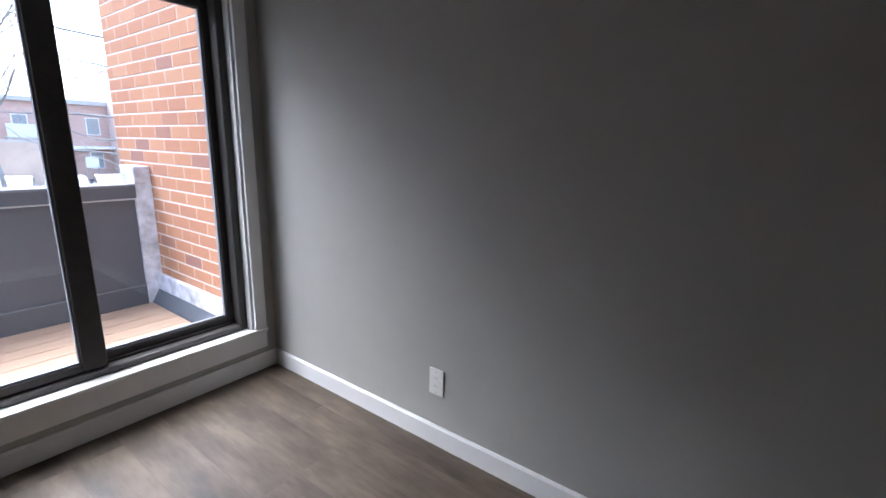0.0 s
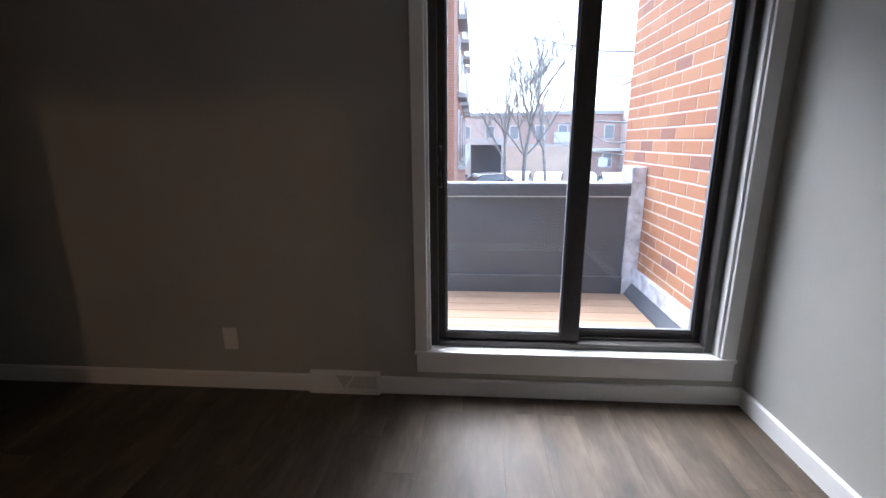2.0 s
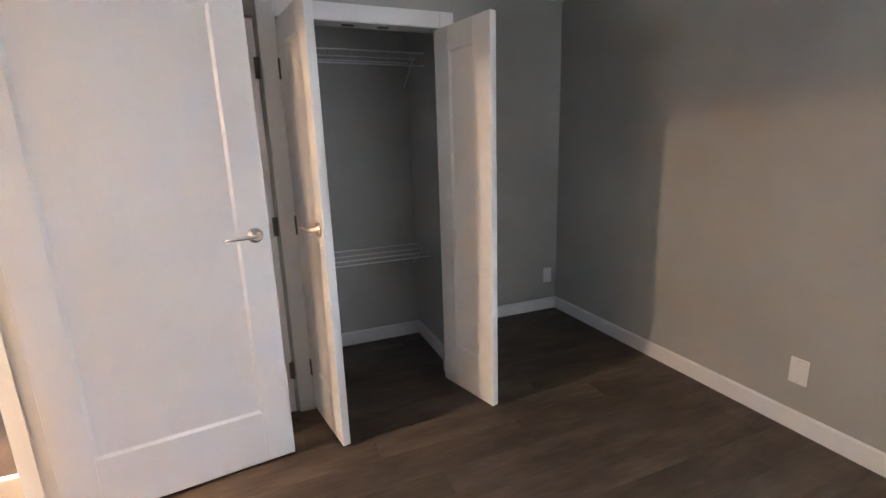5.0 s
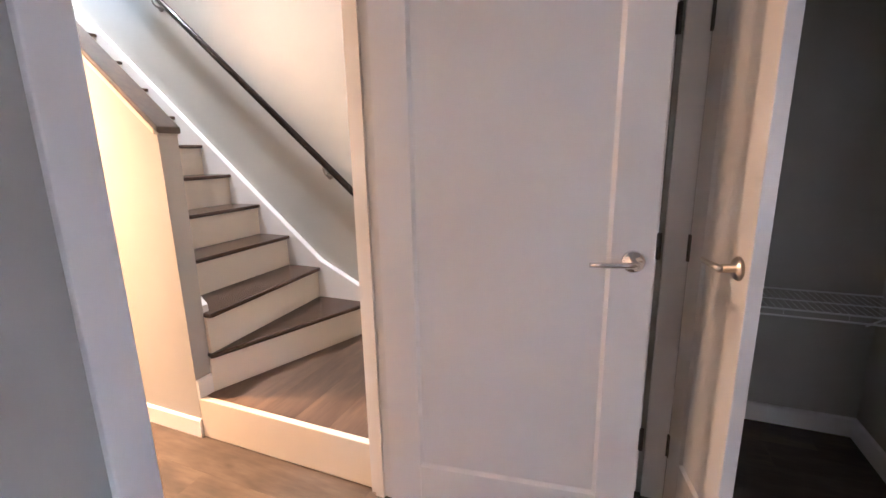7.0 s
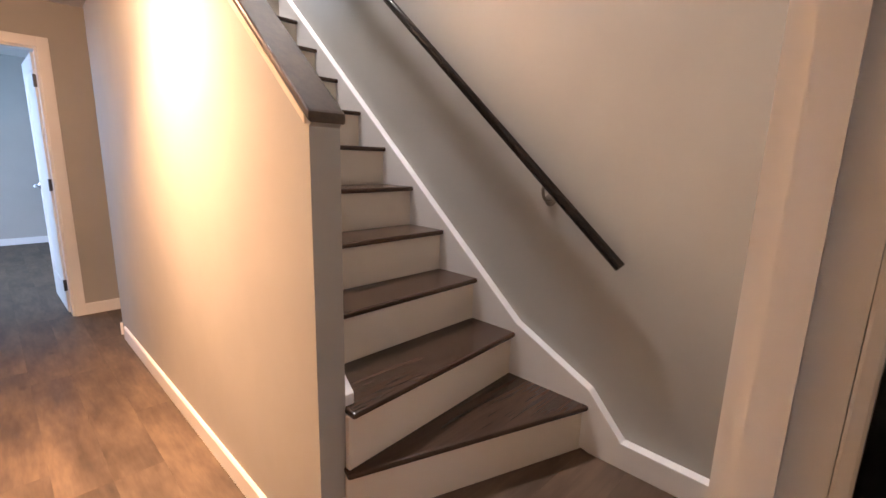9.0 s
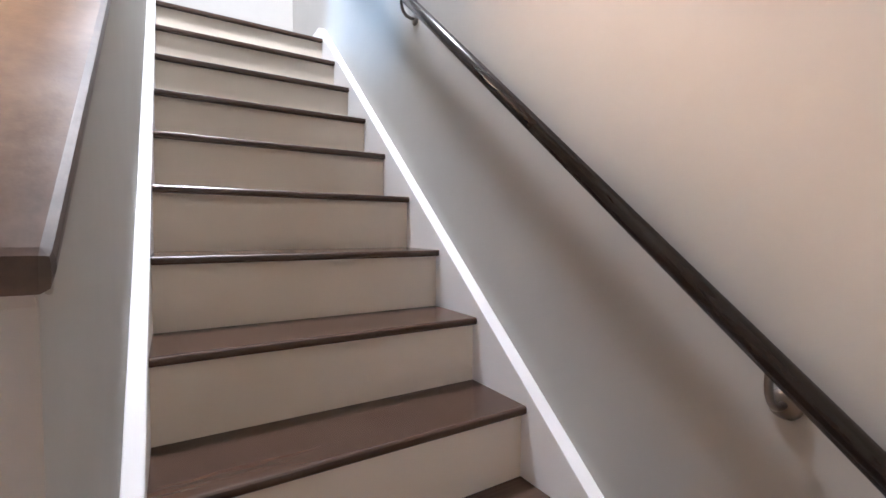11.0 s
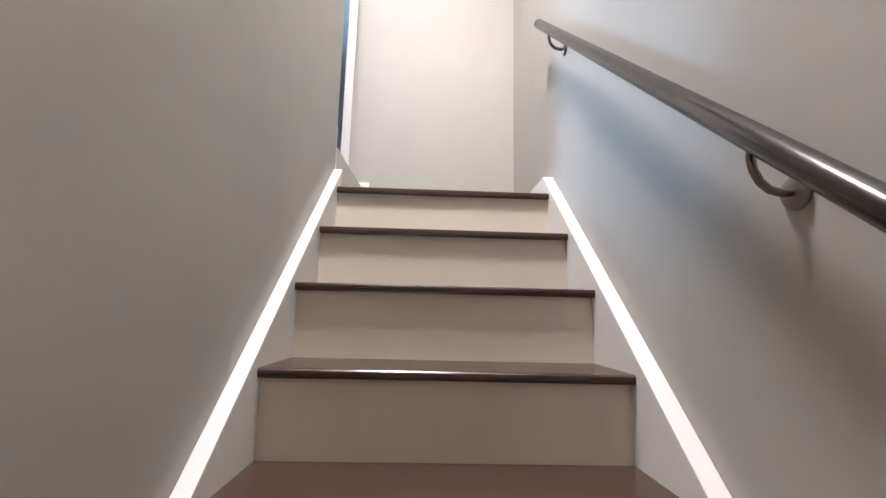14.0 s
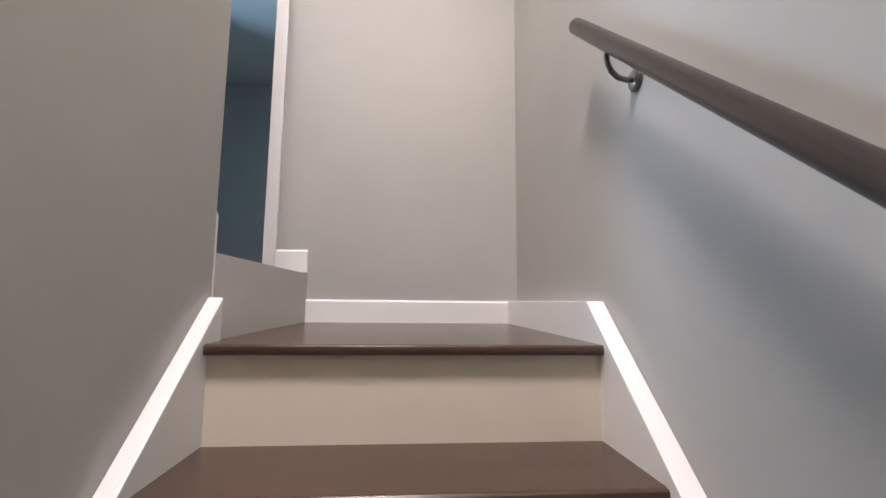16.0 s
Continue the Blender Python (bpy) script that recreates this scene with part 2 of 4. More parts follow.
BARK = plain("grey_bark", (0.36, 0.335, 0.31), 0.9, 0.3, 5.0, 0.4)
CONCRETE = plain("pale_concrete", (0.50, 0.49, 0.47), 0.85, 0.1, 1.5)
WHITEWALL = plain("white_siding", (0.72, 0.72, 0.71), 0.7, 0.06, 2.0)
FARBRICK_Y = brickwork("brickwork_side", 1, (0.34, 0.13, 0.075), (0.40, 0.165, 0.10), (0.50, 0.38, 0.30))
NEARBRICK_X = brickwork("orange_brickwork_front", 0, (0.34, 0.13, 0.075), (0.40, 0.165, 0.10), (0.50, 0.38, 0.30))
SEAM = plain("bright_metal_seam", (0.5, 0.51, 0.53), 0.35, 0.1, 3.0)
FARBRICK_X = brickwork("brickwork_front", 0, (0.50, 0.31, 0.25), (0.57, 0.37, 0.30), (0.6, 0.54, 0.5))
PINKBRICK = brickwork("pink_brickwork_front", 0, (0.60, 0.44, 0.37), (0.66, 0.50, 0.42), (0.62, 0.57, 0.52))
TYRE = plain("black_tyre", (0.02, 0.02, 0.02), 0.8)


# ---- mesh helpers ----
def bm_box(bm, x0, x1, y0, y1, z0, z1):
    vs = [bm.verts.new(p) for p in ((x0, y0, z0), (x1, y0, z0), (x1, y1, z0), (x0, y1, z0), (x0, y0, z1), (x1, y0, z1), (x1, y1, z1), (x0, y1, z1))]
    for f in ((0, 3, 2, 1), (4, 5, 6, 7), (0, 1, 5, 4), (1, 2, 6, 5), (2, 3, 7, 6), (3, 0, 4, 7)):
        bm.faces.new([vs[i] for i in f])
    return vs


def bevel(bm, width, segments=2):
    bmesh.ops.bevel(bm, geom=list(bm.edges), offset=width, segments=segments, profile=0.6, affect="EDGES", clamp_overlap=True)
    return bm


def box(x0, x1, y0, y1, z0, z1, b=0.0, seg=1):
    bm = bmesh.new()
    bm_box(bm, min(x0, x1), max(x0, x1), min(y0, y1), max(y0, y1), min(z0, z1), max(z0, z1))
    if b:
        bevel(bm, b, seg)
    return bm


def prism(points, axis, a, b, bev=0.0):
    """A polygon in the plane across axis, drawn out from a to b. Points are in the two other axes, in order."""
    bm = bmesh.new()

    def at(u, v, w):
        return {0: (w, u, v), 1: (u, w, v), 2: (u, v, w)}[axis]

    lo = [bm.verts.new(at(u, v, a)) for u, v in points]
    hi = [bm.verts.new(at(u, v, b)) for u, v in points]
    bm.faces.new(lo)
    bm.faces.new(hi[::-1])
    for i in range(len(lo)):
        j = (i + 1) % len(lo)
        bm.faces.new((lo[i], hi[i], hi[j], lo[j]))
    bmesh.ops.recalc_face_normals(bm, faces=list(bm.faces))
    if bev:
        bevel(bm, bev, 2)
    return bm


def tube(bm, points, radius, sides=10, end=None):
    """A round bar through the points; end: its radius at the far end."""
    pts = [Vector(p) for p in points]
    rings = []
    for i, p in enumerate(pts):
        d = (pts[min(i + 1, len(pts) - 1)] - pts[max(i - 1, 0)]).normalized()
        q = d.to_track_quat("Z", "Y")
        r = radius if end is None else radius + (end - radius) * i / (len(pts) - 1)
        rings.append([bm.verts.new(p + q @ Vector((r * math.cos(2 * math.pi * k / sides), r * math.sin(2 * math.pi * k / sides), 0))) for k in range(sides)])
    for a, b in zip(rings, rings[1:]):
        for k in range(sides):
            bm.faces.new((a[k], a[(k + 1) % sides], b[(k + 1) % sides], b[k]))
    bm.faces.new(rings[0][::-1])
    bm.faces.new(rings[-1])
    return bm


def lathe(bm, profile, centre, axis, sides=24):
    """A turned shape: (radius, distance along axis) from the centre."""
    q = Vector(axis).normalized().to_track_quat("Z", "Y")
    c = Vector(centre)
    rings = []
    for r, h in profile:
        rings.append([bm.verts.new(c + q @ Vector((r * math.cos(2 * math.pi * k / sides), r * math.sin(2 * math.pi * k / sides), h))) for k in range(sides)])
    for a, b in zip(rings, rings[1:]):
        for k in range(sides):
            bm.faces.new((a[k], a[(k + 1) % sides], b[(k + 1) % sides], b[k]))
    bm.faces.new(rings[0][::-1])
    bm.faces.new(rings[-1])
    return bm


def smooth(bm):
    for f in bm.faces:
        f.smooth = True
    return bm


def mesh_of(name, bm, mat):
    me = bpy.data.meshes.new(name)
    bm.to_mesh(me)
    bm.free()
    me.materials.append(mat)
    return me


def part(name, bm, mat, parent, label=""):
    ob = new(name, mesh_of(name, bm, mat))
    ob.parent = parent
    return tagged(ob, label)


def thing(name, label, category, place=(0, 0, 0), group="", turn=0.0):
    ob = new(name)
    ob.matrix_world = pose(*place, 0, 0, turn)
    ob.empty_display_size = 0.1
    return tagged(ob, label, category, group)


def setting(name, bm, mat, label, category):
    return tagged(new(name, mesh_of(name, bm, mat)), label, category, "", "structure")


def many(boxes):
    bm = bmesh.new()
    for b in boxes:
        bm_box(bm, *b)
    return bm


# ---- plan ----
XW = -4.397       # west wall of the bedroom, also the closets' back
XC = -3.69        # front of the closets
YS = -2.962       # south wall of the bedroom
CEIL1 = 2.32
HX0, HX1 = -3.34, -2.31   # hall between the stair wall and its east wall
HEND = -7.412
HCEIL = 2.345
R, G = 0.195, 0.2226       # rise and going
SX0, SX1 = -4.328, -3.428   # stair between its walls
YR2 = -3.991               # nosing of the second tread
LAND = R * 13
YL = -6.217                # nosing of the landing
YB = -7.130                # wall behind the landing
UP = R * 14 + 0.022        # upper floor
DJ0, DJ1, DTOP = -3.323, -2.496, 1.945   # bedroom doorway
WX0, WX1, WZ0, WZ1 = -1.55, -0.13, 0.235, 2.06   # opening of the sliding window

# ---- walls, floors, ceilings ----
setting("wall_north", many([(XW - 0.12, WX0, 0, 0.24, -0.3, 2.6), (WX1, 0.12, 0, 0.24, -0.3, 2.6), (WX0, WX1, 0, 0.24, -0.3, WZ0), (WX0, WX1, 0, 0.24, WZ1, 2.6)]), WALL, "greige painted wall round the sliding window", "wall")
setting("wall_east", many([(0, 0.12, YS - 0.1, 0, -0.1, 2.6)]), WALL, "plain greige painted bedroom wall", "wall")
setting("wall_west", many([(XW - 0.12, XW, YS - 0.1, 0, -0.1, 2.6)]), WALL, "greige painted wall behind the closets", "wall")
setting("wall_south", many([(XW, DJ0 - 0.02, YS - 0.1, YS, -0.1, 2.6), (DJ1 + 0.02, 0, YS - 0.1, YS, -0.1, 2.6), (DJ0 - 0.02, DJ1 + 0.02, YS - 0.1, YS, DTOP + 0.02, 2.6)]), WALL, "greige painted wall with the bedroom doorway", "wall")
setting("ceiling_bedroom", many([(XW, 0, YS, 0, CEIL1, CEIL1 + 0.1)]), CEIL, "flat white bedroom ceiling", "ceiling")
floor = setting("floor", many([(XW, 0, YS - 0.1, 0.0, -0.12, -0.006), (HX0 - 0.6, HX1, HEND - 4.2, YS - 0.1, -0.12, -0.006)]), PLANKSUB, "grey-brown wood-look plank floor", "floor")

# closet block: north side, front with two openings, head
CN, CO0, CO1, CTOP = -1.19, -2.015, -1.25, 1.89
setting("wall_closet_front", many([(XC - 0.09, XC, CN - 0.06, CN + 0.09, 0, CEIL1), (XC - 0.09, XC, YS, CN - 0.06, CTOP, CEIL1), (XC - 0.09, XC, CO0 - 0.09, CO0 - 0.01, 0, CTOP)]), WALL, "greige painted closet front", "wall")
setting("wall_closet_side", many([(XW, XC - 0.09, CN, CN + 0.09, 0, CEIL1)]), WALL, "greige painted closet side wall", "wall")
setting("wall_closet_divider", many([(XW, XC - 0.09, CO0 - 0.09, CO0 - 0.02, 0, CEIL1)]), WALL, "greige painted wall between the closets", "wall")

# hall and far room
setting("wall_hall_east", many([(HX1, HX1 + 0.1, -6.585, YS - 0.1, 0, HCEIL), (HX1, HX1 + 0.1, HEND, -6.585, 2.03, HCEIL)]), WALL, "warm-lit painted hall wall", "wall")
setting("wall_hall_end", many([(-3.145 - 1.4, -3.145, HEND - 0.1, HEND, 0, HCEIL), (-3.145, -2.385, HEND - 0.1, HEND, 2.02, HCEIL), (-2.385, HX1 + 0.1, HEND - 0.1, HEND, 0, HCEIL)]), WALL, "painted end wall with an open doorway", "wall")
setting("ceiling_hall", many([(HX0, HX1, HEND, YS - 0.1, HCEIL, HCEIL + 0.1), (-4.6, HX0, HEND, -6.73, HCEIL, HCEIL + 0.1)]), CEIL, "white hall ceiling", "ceiling")
setting("wall_far_room", many([(-5.0, -1.2, -11.5, -11.38, 0, 2.5), (-5.0, -4.9, -11.4, HEND - 0.1, 0, 2.5), (-1.3, -1.2, -11.4, HEND - 0.1, 0, 2.5)]), WALL, "greige walls of the far bedroom", "wall")
setting("ceiling_far_room", many([(-5.0, -1.2, -11.5, HEND - 0.1, 2.5, 2.6)]), CEIL, "white far bedroom ceiling", "ceiling")
setting("floor_far_room", many([(-5.0, HX0 - 0.6, -11.5, HEND, -0.12, 0), (HX1, -1.2, -11.5, HEND, -0.12, 0)]), PLANK, "grey-brown plank floor of the far bedroom", "floor")

# stair walls
slope = R / G
CAPY0, CAPY1 = -3.992, -4.88
LX1 = SX1   # stair face of the half wall
capz = lambda y: 1.398 + (CAPY0 - y) * 0.8625
setting("wall_stair_low", prism([(CAPY0, 0), (CAPY0, capz(CAPY0)), (CAPY1, capz(CAPY1)), (CAPY1, 0)], 0, LX1, HX0), WALL, "half-height stair wall with a sloped top", "wall")
setting("wall_stair_east", many([(SX1, HX0, -6.315, CAPY1, 0, UCEIL), (SX1, HX0, -6.634, -6.315, 0, UP - 0.25), (SX1, HX0, CAPY1, YS - 0.1, HCEIL, UCEIL)]), WALL, "tall painted wall beside the stair", "wall")
setting("wall_stair_west", many([(SX0 - 0.12, SX0, HEND, YS - 0.1, -0.1, UCEIL)]), WALL, "tall painted stair wall behind the handrail", "wall")
setting("wall_stair_north", many([(SX0, SX1, YS - 0.1, YS - 0.004, 2.28, UCEIL)]), WALL, "painted wall above the stair foot", "wall")
setting("wall_stair_back", many([(SX0, -3.30, YB - 0.1, YB, 2.61, UCEIL), (-3.30, -2.55, YB - 0.1, YB, UP + 2.05, UCEIL), (-2.55, -1.2, YB - 0.1, YB, UP, UCEIL)]), WALL, "pale painted wall behind the landing", "wall")
setting("wall_under_landing", many([(SX0, HX0, -6.73, -6.634, 0, 2.2)]), WALL, "painted wall under the landing", "wall")
setting("wall_upper_hall", many([(-1.3, -1.2, YB, YS, UP, UCEIL), (HX0, -1.3, -4.0, -3.9, UP, UCEIL)]), WALL, "painted upper hall walls", "wall")
setting("floor_upper", many([(HX0, -1.2, -6.315, YS, UP - 0.16, UP), (SX1 + 0.012, -1.2, YB, -6.315, UP - 0.16, UP), (SX0, -1.2, -10.45, YB - 0.1, UP - 0.16, UP)]), PLANK, "plank floor of the upper storey", "floor")
setting("wall_upper_room", many([(SX0 - 0.1, -1.2, -10.45, -10.35, UP, UCEIL), (SX0 - 0.1, SX0, -10.35, YB - 0.12, UP, UCEIL), (-1.3, -1.2, -10.35, YB - 0.1, UP, UCEIL)]), WALL, "painted walls of the upper room", "wall")
setting("ceiling_upper", many([(SX0 - 0.1, -1.2, -10.45, YS, UCEIL, UCEIL + 0.1)]), CEIL, "white ceiling of the upper storey", "ceiling")


# ---- trim ----
def board(pts, axis, a, b, bev=0.004):
    return prism(pts, axis, a, b, bev)


BH = 0.092


def baseboard_x(x0, x1, y, face, z=0.0):
    """Along x against a wall at y; face +1: the board stands on the +y side."""
    t = 0.014 * face
    return board([(y, z), (y + t, z), (y + t, z + BH - 0.008), (y + t * 0.5, z + BH), (y, z + BH)], 0, x0, x1, 0)


def baseboard_y(y0, y1, x, face, z=0.0):
    t = 0.014 * face
    return board([(x, z), (x + t, z), (x + t, z + BH - 0.008), (x + t * 0.5, z + BH), (x, z + BH)], 1, y0, y1, 0)


for name, bm in (
    ("baseboard_north_a", baseboard_x(XW, -2.174, 0, -1)),
    ("baseboard_north_b", baseboard_x(-1.80, 0, 0, -1)),
    ("baseboard_east", baseboard_y(YS, -0.014, 0, -1)),
    ("baseboard_west", baseboard_y(CN + 0.09, -0.014, XW, 1)),
    ("baseboard_closet_side", baseboard_x(XW, XC, CN + 0.09, 1)),
    ("baseboard_closet_back", baseboard_y(CO0 - 0.02, CN, XW, 1)),
    ("baseboard_closet_in_a", baseboard_x(XW + 0.014, XC - 0.09, CN, -1)),
    ("baseboard_closet_in_b", baseboard_x(XW + 0.014, XC - 0.09, CO0 - 0.02, 1)),
    ("baseboard_south", baseboard_x(DJ1 + 0.09, -0.014, YS, 1)),
    ("baseboard_stair_wall", baseboard_y(-6.634, CAPY0 + 0.002, HX0, 1)),
    ("baseboard_newel", baseboard_x(LX1, HX0 - 0.001, CAPY0, 1, R)),
    ("baseboard_hall_east", baseboard_y(-5.883, YS - 0.12, HX1, -1)),
    ("baseboard_hall_end", baseboard_x(-4.5, -3.215, HEND, 1)),
    ("baseboard_stair_turn", baseboard_x(-4.5, HX0 + 0.014, -6.73, -1)),
    ("baseboard_far_room", baseboard_x(-4.9, -1.3, -11.38, 1)),
    ("baseboard_landing_back", baseboard_x(SX0 + 0.02, SX1 - 0.028, YB, 1, LAND + 0.021)),
    ("baseboard_upper_hall", baseboard_x(SX1 - 0.028, -3.33, YB, 1, UP + 0.005)),
    ("baseboard_upper_end", baseboard_y(-6.0, -6.315, HX0, 1, UP)),
    ("baseboard_upper_return", baseboard_x(SX1 + 0.001, HX0 + 0.014, -6.315, -1, UP)),
):
    setting(name, bm, TRIM, "white painted baseboard", "baseboard")


def casing(name, x0, x1, top, y, face, w=0.07, base=0.0, axis=0):
    """Door casing round an opening in a wall across y (axis 0) or across x (axis 1)."""
    t = 0.018 * face
    holder = thing(name, "white painted door casing", "casing")
    holder["kind"] = "structure"
    for a, b, c, d in ((x0 - w, x0, base, top + w), (x1, x1 + w, base, top + w), (x0, x1, top, top + w)):
        if axis == 0:
            bm = box(a, b, y, y + t, c, d, 0.004, 2)
        else:
            bm = box(y, y + t, a, b, c, d, 0.004, 2)
        part("casing_board", bm, TRIM, holder)
    return holder


casing("trim_bedroom_door", DJ0, DJ1, DTOP, YS, 1)
setting("trim_bedroom_jamb", many([(DJ0 - 0.02, DJ0, YS - 0.1, YS, 0, DTOP), (DJ1, DJ1 + 0.02, YS - 0.1, YS, 0, DTOP), (DJ0 - 0.02, DJ1 + 0.02, YS - 0.1, YS, DTOP, DTOP + 0.02), (DJ0, DJ0 + 0.012, YS - 0.075, YS - 0.04, 0, DTOP), (DJ1 - 0.012, DJ1, YS - 0.075, YS - 0.04, 0, DTOP)]), TRIM, "white painted door jamb with stop", "trim")
casing("trim_far_door", -3.145, -2.385, 2.02, HEND, 1)
setting("trim_far_jamb", many([(-3.145, -3.13, HEND - 0.1, HEND, 0, 2.02), (-2.40, -2.385, HEND - 0.1, HEND, 0, 2.02), (-3.13, -2.40, HEND - 0.1, HEND, 2.005, 2.02)]), TRIM, "white painted jamb of the far doorway", "trim")
casing("trim_hall_door", -7.34, -6.585, 2.03, HX1, -1, 0.07, 0.0, 1)
casing("trim_upper_door", -3.278, -2.55, UP + 2.05, YB, 1, 0.052, UP + 0.005)
casing("trim_closet", CO0, CO1, CTOP, XC, 1, 0.075, 0.0, 1)


# ---- window ----
def window():
    w = thing("window_1", "dark bronze sliding patio window with clear glass", "window", (0, 0, 0))
    w["kind"] = "structure"
    for a, b, c, d in ((WX0 - 0.062, WX0, WZ0 + 0.014, WZ1 + 0.066), (WX1, WX1 + 0.066, WZ0 + 0.014, WZ1 + 0.066), (WX0, WX1, WZ1, WZ1 + 0.066)):
        part("casing", box(a, b, -0.02, 0.0, c, d, 0.004, 2), TRIM, w, "white painted casing board")
    part("apron", box(WX0 - 0.057, WX1 + 0.066, -0.016, 0.0, 0.130, WZ0 - 0.006, 0.003, 2), TRIM, w, "white painted apron board")
    part("sill", box(WX0, WX1, -0.002, 0.06, WZ0 - 0.004, WZ0 + 0.012, 0.002, 1), TRIM, w, "white painted sill")
    part("stool", box(WX0 - 0.068, WX1 + 0.072, -0.026, -0.003, WZ0 - 0.006, WZ0 + 0.013, 0.005, 3), TRIM, w, "white painted window stool with horns")
    for a, b in ((WX0, WX0 + 0.012), (WX1 - 0.012, WX1)):
        part("reveal", box(a, b, 0.0, 0.06, WZ0 + 0.012, WZ1), TRIM, w)
    z0 = WZ0 + 0.012
    # outer frame
    for a, b, c, d in ((WX0 + 0.012, WX0 + 0.05, z0, WZ1), (WX1 - 0.05, WX1 - 0.012, z0, WZ1), (WX0 + 0.05, WX1 - 0.05, z0, z0 + 0.03), (WX0 + 0.05, WX1 - 0.05, WZ1 - 0.04, WZ1)):
        part("outer_frame", box(a, b, 0.045, 0.17, c, d, 0.004, 1), FRAME, w)
    part("track", box(WX0 + 0.05, WX1 - 0.05, 0.098, 0.104, z0 + 0.03, z0 + 0.042), FRAME, w)

    def sash(name, a, b, y, bot, ga, gb, gz0, gz1):
        s = part(name, box(a, ga, y - 0.02, y + 0.02, bot, WZ1 - 0.04, 0.004, 1), FRAME, w, "dark bronze sash")
        part("stile", box(gb, b, y - 0.02, y + 0.02, bot, WZ1 - 0.04, 0.004, 1), FRAME, s)
        part("rail", box(ga, gb, y - 0.019, y + 0.019, bot, gz0, 0.004, 1), FRAME, s)
        part("rail", box(ga, gb, y - 0.019, y + 0.019, gz1, WZ1 - 0.04, 0.004, 1), FRAME, s)
        for c, d, e, f in ((ga, ga + 0.008, gz0, gz1), (gb - 0.008, gb, gz0, gz1), (ga + 0.008, gb - 0.008, gz0, gz0 + 0.008), (ga + 0.008, gb - 0.008, gz1 - 0.008, gz1)):
            part("gasket", box(c, d, y - 0.012, y + 0.012, e, f), PARCAP, s)
        p = part("pane", box(ga + 0.002, gb - 0.002, y - 0.003, y + 0.003, gz0 + 0.002, gz1 - 0.002), GLASS, s, "clear glass pane")
        p.visible_shadow = False
        return s

    s1 = sash("sliding_sash", WX0 + 0.03, -0.79, 0.085, z0 + 0.034, -1.463, -0.881, 0.320, 1.90)
    s2 = sash("fixed_sash", -0.86, WX1 - 0.03, 0.135, z0 + 0.034, -0.787, -0.215, 0.326, 1.89)
    # D-shaped pull with its latch plate
    bm = bmesh.new()
    tube(bm, [(-1.488, 0.066, 1.250), (-1.488, 0.030, 1.242), (-1.488, 0.018, 1.215), (-1.488, 0.018, 1.105), (-1.488, 0.030, 1.075), (-1.488, 0.066, 1.066)], 0.011, 8)
    part("pull_handle", smooth(bm), FRAME, s1, "dark bronze pull handle")
    part("latch_plate", box(-1.508, -1.468, 0.058, 0.066, 1.045, 1.268, 0.004, 2), FRAME, s1)
    part("weatherstrip", box(-0.80, -0.79, 0.105, 0.115, 0.3, 1.98), BLACK, s1)
    return w


window()


# ---- doors ----
def leaf_mesh(w, h, t=0.035, stile=0.112, top=0.11, bottom=0.232, inset=0.009):
    """A one-panel door leaf, hinge edge at the origin, along +x, with the panel sunk on both faces."""
    bm = bmesh.new()
    y0, y1 = -t / 2, t / 2
    for a, b, c, d in ((0, stile, 0, h), (w - stile, w, 0, h), (stile, w - stile, 0, bottom), (stile, w - stile, h - top, h)):
        bm_box(bm, a, b, y0, y1, c, d)
    bm_box(bm, stile, w - stile, y0 + inset, y1 - inset, bottom, h - top)
    # sloped sticking round the panel
    for s in (1, -1):
        yo, yi = s * t / 2, s * (t / 2 - inset)
        m = 0.010
        a, b, c, d = stile, w - stile, bottom, h - top
        outer = [(a, c), (b, c), (b, d), (a, d)]
        inner = [(a + m, c + m), (b - m, c + m), (b - m, d - m), (a + m, d - m)]
        vo = [bm.verts.new((u, yo - s * 0.001, v)) for u, v in outer]
        vi = [bm.verts.new((u, yi + s * 0.0005, v)) for u, v in inner]
        for i in range(4):
            j = (i + 1) % 4
            f = (vo[i], vo[j], vi[j], vi[i])
            bm.faces.new(f if s < 0 else f[::-1])
    return bm


def lever(parent, x, z, side, reach, mat):
    """Round rose and a lever that points along x by reach; side: the face, +1 or -1 in y."""
    y = side * 0.0175
    bm = bmesh.new()
    lathe(bm, [(0.031, 0), (0.031, 0.004), (0.027, 0.009), (0.012, 0.011), (0.011, 0.04)], (x, y, z), (0, side, 0), 28)
    rose = part("rose", smooth(bm), mat, parent, "round metal rose")
    bm = bmesh.new()
    sgn = 1 if reach > 0 else -1
    tube(bm, [(x - sgn * 0.008, y + side * 0.046, z), (x + reach * 0.2, y + side * 0.048, z), (x + reach * 0.6, y + side * 0.050, z - 0.001), (x + reach, y + side * 0.044, z - 0.004)], 0.0095, 10, 0.0065)
    part("lever", smooth(bm), mat, rose, "metal lever")


def hinge(parent, z, y=0.0):
    bm = bmesh.new()
    tube(bm, [(-0.004, y, z - 0.045), (-0.004, y, z + 0.045)], 0.007, 8)
    s = 1 if y > 0 else -1
    bm_box(bm, -0.004, 0.0, -0.016, 0.016, z - 0.044, z + 0.044)
    bm_box(bm, -0.002, 0.012, s * 0.0172, s * 0.0195, z - 0.044, z + 0.044)
    part("hinge", bm, HINGE, parent, "dark steel butt hinge")


